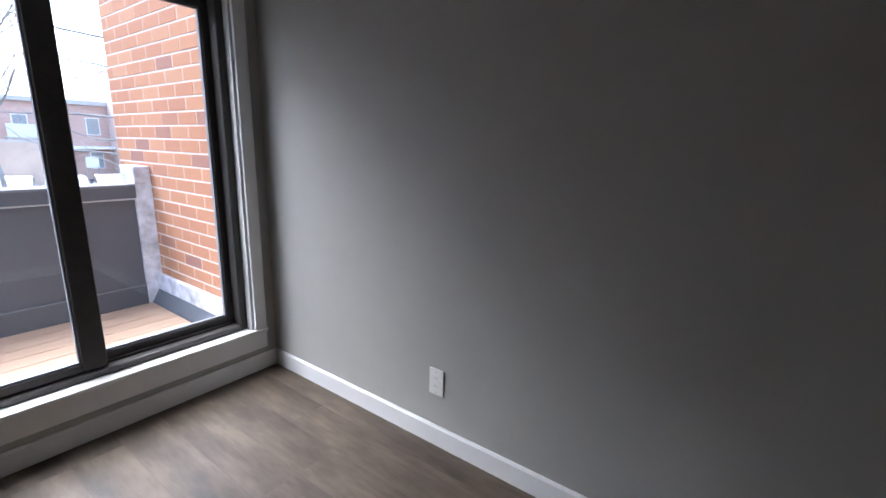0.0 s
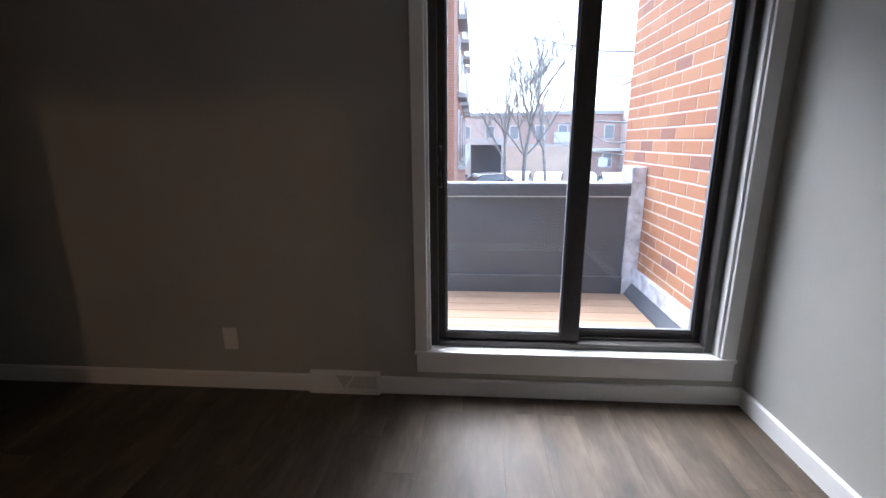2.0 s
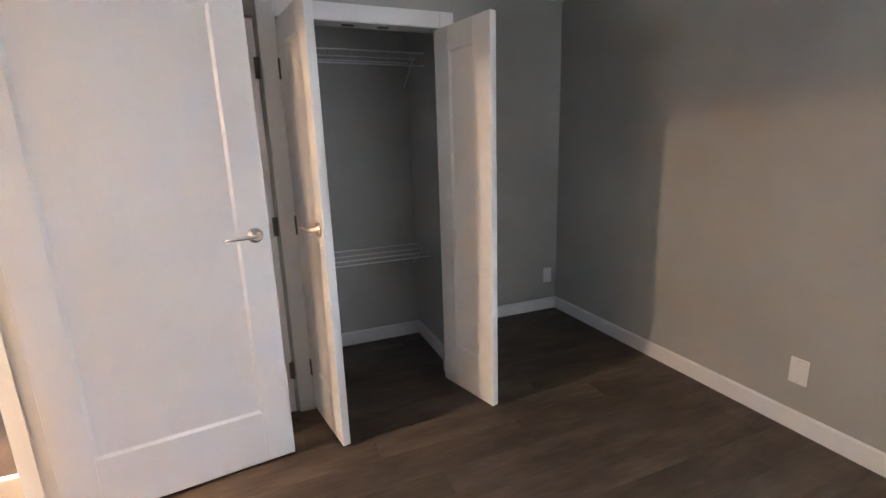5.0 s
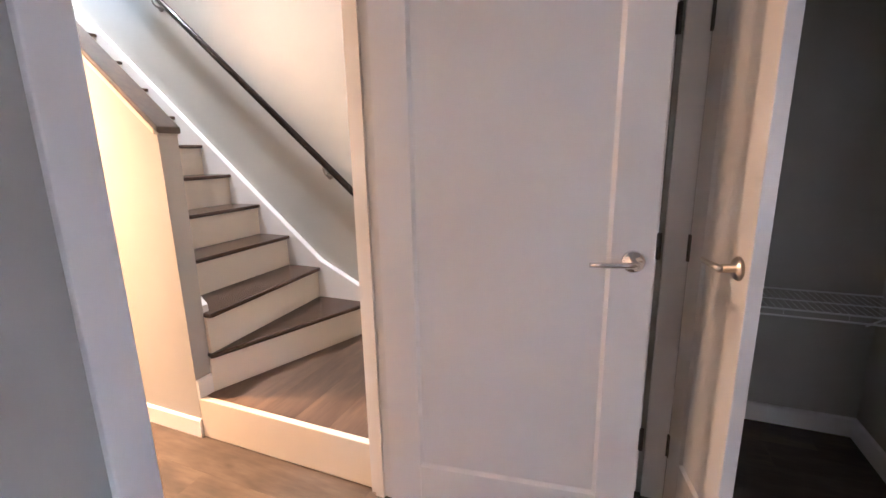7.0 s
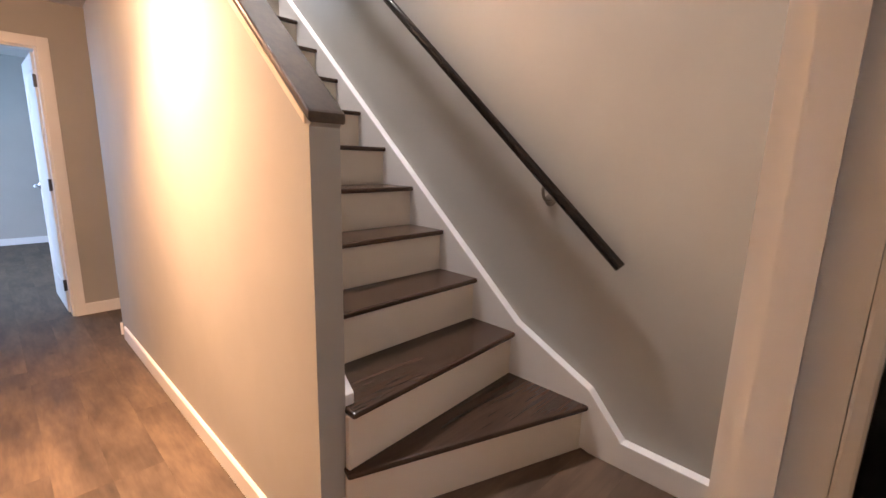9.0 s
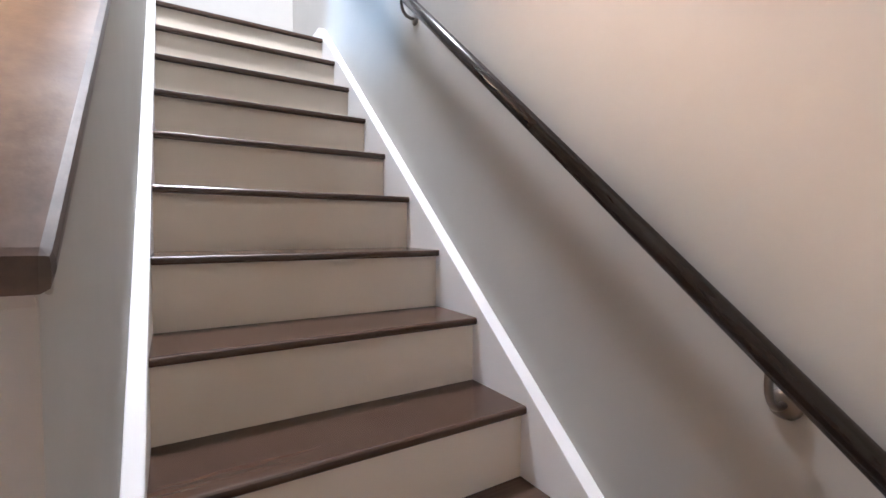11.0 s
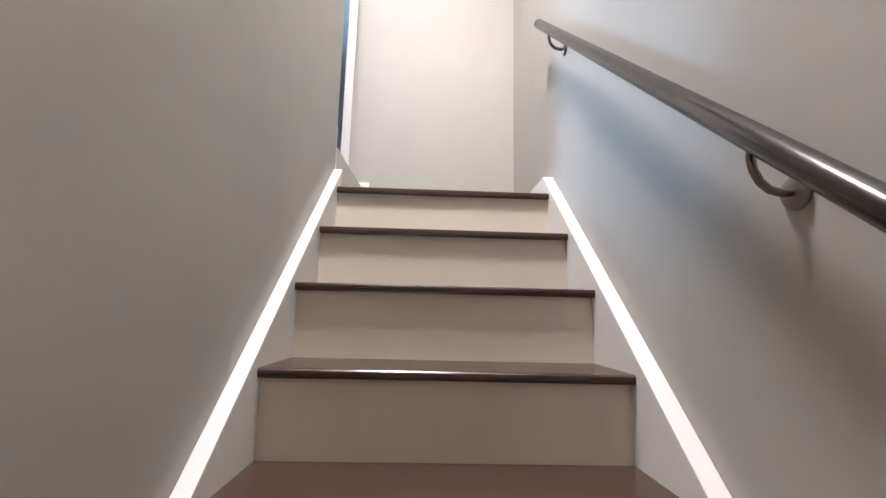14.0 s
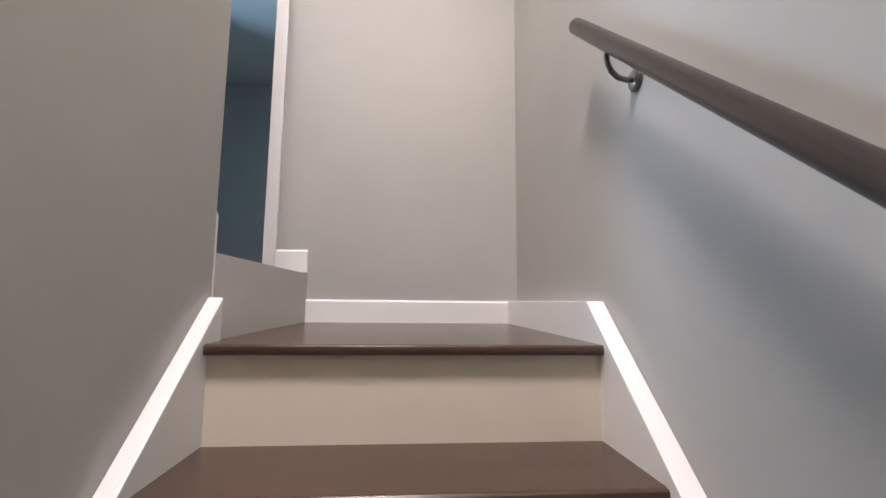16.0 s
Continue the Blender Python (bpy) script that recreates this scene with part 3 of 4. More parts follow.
def door(name, label, x, y, turn, w, h, lever_sides, mat=CHROME, knuckle=1, hinges=True):
    d = thing(name, label, "door", (x, y, 0), "", turn)
    leaf = part("leaf", leaf_mesh(w, h - 0.012), DOOR, d)
    leaf.location = (0, 0, 0.012)
    bmv = leaf.modifiers.new("edge", "BEVEL")
    bmv.width, bmv.segments, bmv.limit_method = 0.002, 2, "ANGLE"
    for s in lever_sides:
        lever(d, w - 0.054, 0.998, s, -0.115, mat)
    if mat is CHROME:
        part("latch", box(w - 0.001, w + 0.002, -0.012, 0.012, 0.975, 1.035), mat, d)
    for z in (0.24, h * 0.52, h - 0.2) if hinges else ():
        hinge(d, z, knuckle * 0.018)
    return d


# angle of a leaf from its hinge to its free edge
def turn_of(hx, hy, fx, fy):
    return math.degrees(math.atan2(fy - hy, fx - hx))


door("door_bedroom", "white one-panel bedroom door standing open", -3.251, -2.923, turn_of(-3.231, -2.921, -3.338, -2.136), 0.792, DTOP - 0.01, (-1, 1), CHROME, -1, False)
door("door_closet_north", "white narrow closet door standing open", -3.676, -1.266, turn_of(-3.676, -1.266, -3.292, -1.155), 0.398, 1.875, (1,), NICKEL, -1, False)
door("door_closet_south", "white narrow closet door standing open", -3.676, -1.998, turn_of(-3.676, -1.998, -3.289, -1.916), 0.396, 1.875, (-1,), NICKEL, -1)
door("door_closet_second", "white closed closet door behind the bedroom door", -3.692, -2.108, -90, 0.40, 1.875, (), NICKEL, 1)
door("door_far_room", "white door ajar in the far doorway", -3.133, -7.515, turn_of(-3.161, -7.543, -3.150, -8.408), 0.73, 2.0, (1, -1), CHROME, 1)
door("door_hall", "white closed hall door", HX1 - 0.002, -6.59, -90, 0.75, 2.02, (-1,), NICKEL, 1)
# strike plate on the bedroom jamb
sp = thing("strike_plate", "dark metal strike plate on the door jamb", "strike plate", (DJ1 - 0.0005, -2.992, 1.0))
part("plate", box(-0.002, 0.0, -0.014, 0.018, -0.029, 0.029, 0.001), DARKMETAL, sp)
# ball catches in the closet head
for y in (-1.52, -1.69):
    c = thing("ball_catch", "black metal ball catch in the closet head", "catch", (XC - 0.045, y, CTOP - 0.003), "closet catches")
    part("plate", box(-0.012, 0.012, -0.028, 0.028, 0.0, 0.003, 0.001), BLACK, c)

# ---- stairs ----
stair = thing("staircase", "white stair with dark stained wood treads", "staircase", (0, 0, 0))


def nosing_y(k):
    return YR2 - (k - 2) * G


TX0, TX1 = SX0 + 0.02, SX1 - 0.010   # between the skirt boards
# platform: painted front board and dark boards on top
part("platform_front", box(HX0 - 0.03, HX0, YR2 + 0.001, YS - 0.1, 0, R + 0.002, 0.004, 2), RISER, stair, "white painted platform front")
part("platform_core", box(SX0, HX0 - 0.03, YR2 - 0.02, YS - 0.1, 0, R - 0.02), RISER, stair)
# first winder: its riser runs from the newel to the wall
W1L, W1R = (SX1 + 0.02, -3.955), (SX0, -3.62)
dx, dy = W1R[0] - W1L[0], W1R[1] - W1L[1]
ln = math.hypot(dx, dy)
nx, ny = -dy / ln, dx / ln
if ny > 0:
    nx, ny = -nx, -ny       # away from the walker, into the stair


def quad(points, z0, z1, bev=0.0):
    return prism(points, 2, z0, z1, bev)


def off(p, d):
    return (p[0] + nx * d, p[1] + ny * d)


part("riser", quad([off(W1L, 0.022), off(W1R, 0.022), off(W1R, 0.04), off(W1L, 0.04)], R - 0.02, 2 * R - 0.022), RISER, stair)
part("tread", quad([W1L, W1R, (SX0 + 0.0, YR2 - 0.03), (SX1 + 0.0, YR2 - 0.03)], 2 * R - 0.022, 2 * R, 0.008), TREAD, stair)
for k in range(2, 13):
    y = nosing_y(k)
    z = R * (k + 1) + max(0, k - 9) * 0.007
    yl = y + (0.045 if k == 2 else 0.0)
    if k == 2:
        part("riser", quad([(TX1 + 0.015, yl - 0.022), (TX0 - 0.02, y - 0.022), (TX0 - 0.02, y - 0.04), (TX1 + 0.015, yl - 0.04)], z - R, z - 0.022), RISER, stair)
        bm = quad([(TX1 + 0.012, yl), (TX0, y), (TX0, y - G - 0.03), (TX1 + 0.012, y - G - 0.03)], z - 0.022, z, 0.009)
    else:
        part("riser", box(TX0, TX1, y - 0.022, y - 0.04, z - R - 0.01, z - 0.022), RISER, stair)
        back = YB if k == 12 else y - G - 0.03
        bm = box(TX0, TX1, back, y, z - 0.022, z, 0.009, 3)
    part("tread" if k < 12 else "landing_board", bm, TREAD, stair)
part("core", prism([(YR2 - 0.05, 0.02), (YR2 - 0.05, 2 * R - 0.04)] + [(YL - 0.05, LAND - R - 0.04), (YL - 0.05, LAND - 0.04), (YB, LAND - 0.04), (YB, LAND - 0.2), (YL, LAND - 0.25)], 0, SX0 + 0.001, SX1 - 0.001), RISER, stair)
# last riser up to the upper floor, beside the landing
part("side_riser", quad([(SX1 - 0.004, -6.317), (SX1 - 0.030, YB + 0.001), (SX1 + 0.01, YB + 0.001), (SX1 + 0.01, -6.317)], LAND - 0.03, UP - 0.002), SIDERISER, stair, "grey side riser with shade in its colour")


def skirt(name, x0, x1, first):
    """Skirt board with a sloped top edge and a level return at the landing."""
    o = 0.045
    top = [(YL - 0.087, LAND + 0.115), (YB + 0.0, LAND + 0.115)]
    foot = []
    if first:
        foot = [(YS - 0.1, R + BH), (W1R[1] + 0.12, R + BH + 0.01), (W1R[1] - 0.02, 2 * R + o + 0.02), (YR2 + 0.0, 3 * R + o)]
        base = [(YB, LAND - 0.05), (YL, LAND - 0.25), (YR2, 0.3), (W1R[1], R), (YS - 0.1, R)]
    else:
        top = [(YL - 0.083, LAND + 0.115), (YL - 0.083, LAND - 0.05)]
        foot = [(YR2 - 0.005, 3 * R + o - 0.01)]
        base = [(YL, LAND - 0.25), (YR2 - 0.005, 0.35)]
    return part(name, prism(foot + top + base, 0, x0, x1, 0.003), TRIM, stair, "white skirt board")


skirt("skirt_board", SX0 + 0.0005, SX0 + 0.042, True)
skirt("skirt_board", SX1 - 0.034, LX1 - 0.0005, False)

# cap of the half wall
cap = thing("stair_wall_cap", "dark stained sloped wooden cap on the half wall", "wall cap", (0, 0, 0))
cx0, cx1 = LX1 - 0.011, HX0 + 0.010
part("board", prism([(CAPY0 + 0.014, capz(CAPY0 + 0.014) + 0.002), (CAPY1, capz(CAPY1) + 0.002), (CAPY1, capz(CAPY1) + 0.030), (CAPY0 + 0.014, capz(CAPY0 + 0.014) + 0.030)], 0, cx0, cx1, 0.008), CAPWOOD, cap)
# moulding colour carries the light: white towards the hall, wall paint where shaded
for a, b in ((LX1 - 0.006, LX1 - 0.0005), (HX0 + 0.0005, HX0 + 0.006)):
    part("moulding", prism([(CAPY0 - 0.012, capz(CAPY0) - 0.012), (CAPY1, capz(CAPY1) - 0.022), (CAPY1, capz(CAPY1)), (CAPY0 - 0.012, capz(CAPY0 - 0.012))], 0, a, b, 0.002), WALL if a < HX0 else RISER, cap, "painted moulding, tone set by how light falls")
part("moulding", prism([(CAPY0 + 0.0005, capz(CAPY0) - 0.018), (CAPY0 + 0.009, capz(CAPY0) - 0.008), (CAPY0 + 0.0005, capz(CAPY0) - 0.003)], 0, LX1 + 0.001, HX0 - 0.001), WALL, cap, "painted moulding, tone set by how light falls")

# handrail with brackets
rail = thing("handrail", "round dark wooden handrail on metal brackets", "handrail", (0, 0, 0))
railz = lambda y: 0.962 + (-3.563 - y) * 0.873
bm = bmesh.new()
tube(bm, [(0, 0, 0), (0, -2.702 * math.hypot(1, 0.873), 0)], 0.0195, 24)
bar = part("bar", smooth(bm), RAILWOOD, rail)
bar.location = (-4.265, -3.563, railz(-3.563) - 0.004)
bar.rotation_euler = (-math.atan(0.873), 0, 0)
for y in (-3.89, -5.135, -6.115):
    z = railz(y)
    bm = bmesh.new()
    tube(bm, [(SX0 + 0.004, y, z - 0.085), (SX0 + 0.022, y, z - 0.087), (SX0 + 0.040, y, z - 0.083), (SX0 + 0.053, y, z - 0.072), (SX0 + 0.061, y, z - 0.056), (-4.265, y, z - 0.04), (-4.265, y, z - 0.018)], 0.0062, 10)
    lathe(bm, [(0.025, 0), (0.025, 0.004), (0.020, 0.009)], (SX0 + 0.0005, y, z - 0.085), (1, 0, 0), 20)
    part("bracket", smooth(bm), DARKMETAL, rail, "dark metal wall bracket")

# ---- hall lamp ----
DIFFUSER = glow("lit_diffuser", (1.0, 0.84, 0.60), 2.2)
PALEDIFFUSER = glow("pale_lit_diffuser", (1.0, 0.93, 0.84), 2.2)


def ceiling_light(label, x, y, z, r, mat):
    """Flush round lamp: a white rim and a shallow lit dome."""
    lamp = thing("ceiling_light", label, "ceiling light", (x, y, z), "ceiling lights")
    bm = bmesh.new()
    lathe(bm, [(r, 0.0), (r * 1.013, -0.012), (r * 0.973, -0.018)], (0, 0, 0), (0, 0, 1), 40)
    part("rim", smooth(bm), TRIM, lamp)
    bm = bmesh.new()
    lathe(bm, [(r * 0.947, -0.012), (r * 0.92, -0.030), (r * 0.667, -0.044), (r * 0.2, -0.050)], (0, 0, 0), (0, 0, 1), 40)
    part("diffuser", smooth(bm), mat, lamp, "lit white diffuser")


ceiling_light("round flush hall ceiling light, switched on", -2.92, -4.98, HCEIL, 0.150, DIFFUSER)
# assumed fixtures for the two added lamps upstairs, both out of view
ceiling_light("small round light added over the stair, unseen", -3.63, -5.3, UCEIL, 0.12, PALEDIFFUSER)
ceiling_light("small round light added in the upper hall, unseen", -2.75, -6.6, UCEIL, 0.12, PALEDIFFUSER)


# ---- outlets ----
def outlet(name, label, place, turn, blank=False):
    """Wall plate; its face looks along -y before the turn."""
    o = thing(name, label, "outlet" if not blank else "wall plate", place, "wall outlets", turn)
    part("plate", box(-0.037, 0.037, -0.006, 0.0, -0.06, 0.06, 0.003, 2), PLASTIC, o)
    if not blank:
        rc = part("receptacle", box(-0.017, 0.017, -0.008, -0.006, -0.035, 0.035, 0.002), PLASTIC, o)
        for z in (0.018, -0.018):
            for x in (-0.006, 0.006):
                part("slot", box(x - 0.001, x + 0.001, -0.0085, -0.0078, z - 0.004, z + 0.004), BLACK, rc)
    for z in (0.048, -0.048):
        bm = bmesh.new()
        lathe(bm, [(0.003, 0), (0.003, 0.001)], (0, -0.006, z), (0, -1, 0), 10)
        part("screw", bm, NICKEL, o)


outlet("wall_outlet", "white duplex outlet on the plain wall", (0.0, -1.185, 0.298), -90)
outlet("wall_outlet", "white outlet plate between register and corner", (-2.585, 0.0, 0.282), 0, True)
outlet("wall_outlet", "white outlet plate beside the room corner", (XW, -0.085, 0.287), 90, True)


# ---- floor register ----
def register():
    v = thing("baseboard_register", "white metal baseboard register with fan louvres", "vent", (-1.987, 0, 0))
    w, h, d = 0.186, 0.118, 0.034
    prof = [(0.0, 0.0), (-d, 0.0), (-d, 0.018), (-0.012, h - 0.006), (0.0, h)]
    for a, b in ((-w, -w + 0.02), (w - 0.02, w)):
        part("end_cap", prism(prof, 0, a, b, 0.002), VENTMAT, v)
    part("top_rail", prism([(0, h - 0.022), (-0.018, h - 0.022), (-0.012, h - 0.006), (0, h)], 0, -w + 0.02, w - 0.02), VENTMAT, v)
    part("bottom_rail", prism([(0, 0), (-d, 0), (-d, 0.018), (0, 0.018)], 0, -w + 0.02, w - 0.02), VENTMAT, v)
    part("backing", box(-w + 0.02, w - 0.02, -0.006, 0.0, 0.018, h - 0.022), VENTGREY, v, "shaded grey duct mouth")
    slant = lambda z: -d + 0.006 + (z - 0.018) / (h - 0.04) * (d - 0.022)
    bm = bmesh.new()
    zt, zb = h - 0.022, 0.018
    flat = [(-w + 0.02, zb), (0.0, zb), (-0.055, zt), (-w + 0.02, zt)]
    vs = [bm.verts.new((x, slant(z), z)) for x, z in flat] + [bm.verts.new((x, slant(z) + 0.003, z)) for x, z in flat]
    for f in ((0, 1, 2, 3), (7, 6, 5, 4), (0, 4, 5, 1), (1, 5, 6, 2), (2, 6, 7, 3), (3, 7, 4, 0)):
        bm.faces.new([vs[k] for k in f])
    part("closed_damper", bm, VENTMAT, v, "white closed damper plate")

    def bar(x0, z0, x1, z1, t):
        f = lambda z: -d + 0.004 + (z - 0.018) / (h - 0.04) * (d - 0.020)
        bm = bmesh.new()
        tube(bm, [(x0, f(z0), z0), (x1, f(z1), z1)], t, 4)
        return bm

    zt, zb = h - 0.022, 0.018
    for x0, x1 in ((-0.055, 0.0), (0.05, 0.0)):
        part("divider", bar(x0, zt, x1, zb, 0.005), VENTMAT, v)
    for i in range(30):
        x = -0.046 + 0.205 * i / 29
        low = zb + max(0.0, -x) / 0.055 * (zt - zb) if x < 0 else zb
        if zt - low > 0.006:
            part("louvre", bar(x, zt, x, low, 0.0011), VENTMAT, v)


register()


# ---- closet shelves ----
def wire_shelf(label, z, lip, rod):
    s = thing("wire_shelf", label, "shelf", (0, 0, 0), "closet shelves")
    x0, x1, y0, y1 = XW + 0.012, XW + 0.31, CO0 - 0.018, CN - 0.002
    for x in (x0, x1):
        bm = bmesh.new()
        tube(bm, [(x, y0, z), (x, y1, z)], 0.004, 8)
        part("rail", bm, WIRE, s)
    bm = bmesh.new()
    tube(bm, [((x0 + x1) / 2, y0, z - 0.004), ((x0 + x1) / 2, y1, z - 0.004)], 0.003, 6)
    part("rail", bm, WIRE, s)
    if lip:
        bm = bmesh.new()
        tube(bm, [(x1, y0, z - lip), (x1, y1, z - lip)], 0.004, 8)
        part("lip_rail", bm, WIRE, s)
    n = 33
    for i in range(n):
        y = y0 + 0.012 + (y1 - y0 - 0.024) * i / (n - 1)
        bm = bmesh.new()
        tube(bm, [(x0, y, z + 0.004), (x1, y, z + 0.004)] + ([(x1 + 0.003, y, z - lip)] if lip and i % 8 == 0 else []), 0.0009, 5)
        part("cross_wire", bm, WIRE, s)
    for y in (y1 - 0.03,):
        bm = bmesh.new()
        tube(bm, [(XW + 0.002, y, z - 0.14), (x1 - 0.1, y, z - 0.008)], 0.004, 6)
        part("brace", bm, WIRE, s)
    if rod:
        bm = bmesh.new()
        tube(bm, [(x1 - 0.03, y0, z - lip - 0.012), (x1 - 0.03, y1, z - lip - 0.012)], 0.008, 10)
        part("hang_bar", smooth(bm), WIRE, s)


wire_shelf("white wire closet shelf with hanging bar", 1.858, 0.07, False)
wire_shelf("white wire closet shelf at knee height", 0.668, 0.028, False)

# ---- balcony ----
DY0, DY1, DX0, DX1 = 0.245, 1.593, -3.2, -0.06
balcony = setting("balcony_floor", many([(DX0, 0.14, DY0 - 0.005, DY1 + 0.12, -0.3, -0.009)]), PARAPET, "tan composite balcony deck", "deck")
par = thing("balcony_parapet", "slate grey metal-clad balcony parapet", "parapet", (0, 0, 0))
part("panel", box(DX0, -0.09, DY1, DY1 + 0.12, -0.3, 0.925), PARAPET, par)
part("cap", box(DX0, -0.085, DY1 - 0.03, DY1 + 0.15, 0.925, 0.945, 0.004), PARCAP, par)
part("cap_lip", box(DX0, -0.085, DY1 - 0.03, DY1 - 0.022, 0.845, 0.926), PARAPET, par)
part("seam", box(DX0, -0.09, DY1 - 0.027, DY1 - 0.0005, 0.832, 0.841), SEAM, par)
part("kick_board", box(DX0, -0.09, DY1 - 0.022, DY1 - 0.001, -0.03, 0.165, 0.003), PARAPET, par)
part("kick_seam", box(DX0, -0.09, DY1 - 0.026, DY1 - 0.001, 0.165, 0.172), PARCAP, par)
curb = thing("balcony_curb", "dark grey sloped curb beside the brick wall", "curb", (0, 0, 0))
part("curb_body", prism([(-0.065, -0.03), (0.0, -0.03), (0.0, 0.13), (-0.015, 0.13), (-0.065, 0.03)], 1, DY0, DY1 - 0.003, 0.003), PARAPET, curb)
flash = thing("wall_flashing", "weathered grey lead flashing on the brick", "flashing", (0, 0, 0))
part("base_strip", box(-0.02, 0.017, DY0, DY1 - 0.002, 0.125, 0.25, 0.004), FLASH, flash)
part("upright_strip", prism([(-0.088, DY1 - 0.024), (0.017, DY1 - 0.05), (0.017, DY1 + 0.1), (-0.088, DY1 + 0.1)], 2, -0.028, 0.952, 0.004), FLASH, flash)
part("top_wrap", box(-0.095, 0.014, DY1 - 0.055, DY1 + 0.2, 0.95, 1.075, 0.006), FLASH, flash)
setting("wall_balcony_brick", many([(0.018, 0.5, 0.24, 2.11, -3.0, 4.2)]), MORTAR, "red-orange brick side wall of the balcony", "brick wall")

# ---- outside ----
GZ = -2.2
setting("ground", many([(-300, 300, 2.4, 600, GZ - 0.5, GZ)]), ASPHALT, "wet grey asphalt yard and street", "ground")


def far_window(parent, x0, x1, z0, z1, y, face, axis=0):
    """A window of a far building: frame proud of the wall, dark pane sunk in it."""
    def b(a0, a1, d0, d1, c0, c1):
        return box(a0, a1, y + face * d0, y + face * d1, c0, c1) if axis == 0 else box(y + face * d0, y + face * d1, a0, a1, c0, c1)

    f = part("window", b(x0 - 0.08, x1 + 0.08, 0.0, 0.05, z0 - 0.08, z1 + 0.08), WHITEWALL, parent, "white window frame")
    part("pane", b(x0, x1, 0.05, 0.06, z0, z1), DARKGLASS, f)


side = thing("apartment_block", "tall orange brick apartment block with balconies", "building", (0, 0, 0))
part("wall", box(-14, -2.0, 12.8, 30, GZ, 8), FARBRICK_Y, side)
part("end_wall", box(-14, -2.002, 12.7, 12.799, GZ, 8), NEARBRICK_X, side)
part("roof", box(-14.2, -1.9, 12.5, 30.2, 8, 8.3), CONCRETE, side)
for y in (15.5, 19.5, 23.5, 27):
    for z in (0.2, 2.9, 5.6):
        bl = part("balcony", box(-2.0, -1.66, y, y + 2.0, z, z + 0.16), CONCRETE, side, "pale balcony slab")
        part("railing", box(-1.71, -1.66, y, y + 2.0, z + 0.16, z + 0.95), WHITEWALL, bl)
        far_window(side, y + 0.5, y + 1.7, z + 0.3, z + 2.2, -2.0, 1, 1)


def townhouse(x0, x1, y, storeys, mat, label, panels):
    h = storeys * 2.75 + 0.5
    t = thing("townhouse", label, "house", (0, 0, 0), "row of townhouses")
    part("wall", box(x0, x1, y, y + 9, GZ, GZ + h), mat, t)
    part("roof", box(x0 - 0.2, x1 + 0.2, y - 0.3, y + 9.2, GZ + h, GZ + h + 0.35), CONCRETE, t)
    n = max(1, int((x1 - x0) / 2.1))
    for i in range(n):
        cx = x0 + (x1 - x0) * (i + 0.5) / n
        for s in range(storeys):
            z = GZ + 0.95 + 2.75 * s
            far_window(t, cx - 0.4, cx + 0.4, z, z + 1.25, y, -1)
            if panels and s and i % 3 == 1:
                bl = part("balcony", box(cx - 1.0, cx + 1.0, y - 1.1, y, z - 0.5, z - 0.35), CONCRETE, t, "pale balcony slab")
                part("railing", box(cx - 1.0, cx + 1.0, y - 1.1, y - 1.05, z - 0.35, z + 0.6), WHITEWALL, bl)
    part("door", box(x0 + 0.25, x0 + 1.15, y - 0.05, y, GZ, GZ + 2.05), DARKGLASS, t)
    part("canopy", box(x0, x1, y - 0.9, y, GZ + 2.5, GZ + 2.72), WHITEWALL, t, "white entrance canopy")
    part("chimney", box(x0 + 1.2, x0 + 1.9, y + 3, y + 3.7, GZ + h + 0.3, GZ + h + 1.3), mat, t)


townhouse(-6, 4, 46, 2, PINKBRICK, "pale brick row house across the yard", False)
townhouse(4, 13, 44, 2, FARBRICK_X, "red brick row house across the yard", True)
townhouse(13, 24, 42, 3, FARBRICK_X, "red brick three-storey row house across the yard", True)
townhouse(24, 38, 40, 3, PINKBRICK, "pale brick three-storey row house across the yard", True)
townhouse(38, 60, 38, 3, FARBRICK_X, "red brick three-storey row house across the yard", True)
shed = thing("carport", "low pale concrete carport with a dark opening", "carport", (0, 0, 0))
part("roof_slab", box(-1.9, 1.0, 33, 37, GZ + 3.2, GZ + 3.75), CONCRETE, shed)
# slate colour stands for the shade within the opening
part("back_wall", box(-1.9, 1.0, 36.7, 37, GZ, GZ + 3.2), PARAPET, shed, "back wall darkened for the shaded opening")
for x in (-1.75, 0.85):
    part("post", box(x - 0.12, x + 0.12, 33.1, 33.35, GZ, GZ + 3.2), CONCRETE, shed)
yard_wall = thing("yard_wall", "long tan concrete yard wall beside the carport", "wall", (0, 0, 0))
part("wall", box(1.0, 6.4, 33.1, 33.4, GZ, GZ + 3.1), TANWALL, yard_wall)
part("coping", box(1.0, 6.45, 33.05, 33.45, GZ + 3.1, GZ + 3.22), CONCRETE, yard_wall)
# white balcony railing panels, stood on posts added to carry them
for x, y, z in ((6.9, 40.0, -0.66), (8.5, 40.0, -0.66), (9.6, 38.6, -0.95)):
    bp = thing("balcony_panel", "white balcony railing panel on added dark posts", "fence", (x, y, z), "white fences in the yard")
    part("panel", box(0, 0.8, 0, 0.06, 0, 0.78, 0.01), WHITEWALL, bp)
    for px in (0.02, 0.72):
        part("post", box(px, px + 0.06, 0.06, 0.12, GZ - z, 0.78), BARK, bp)


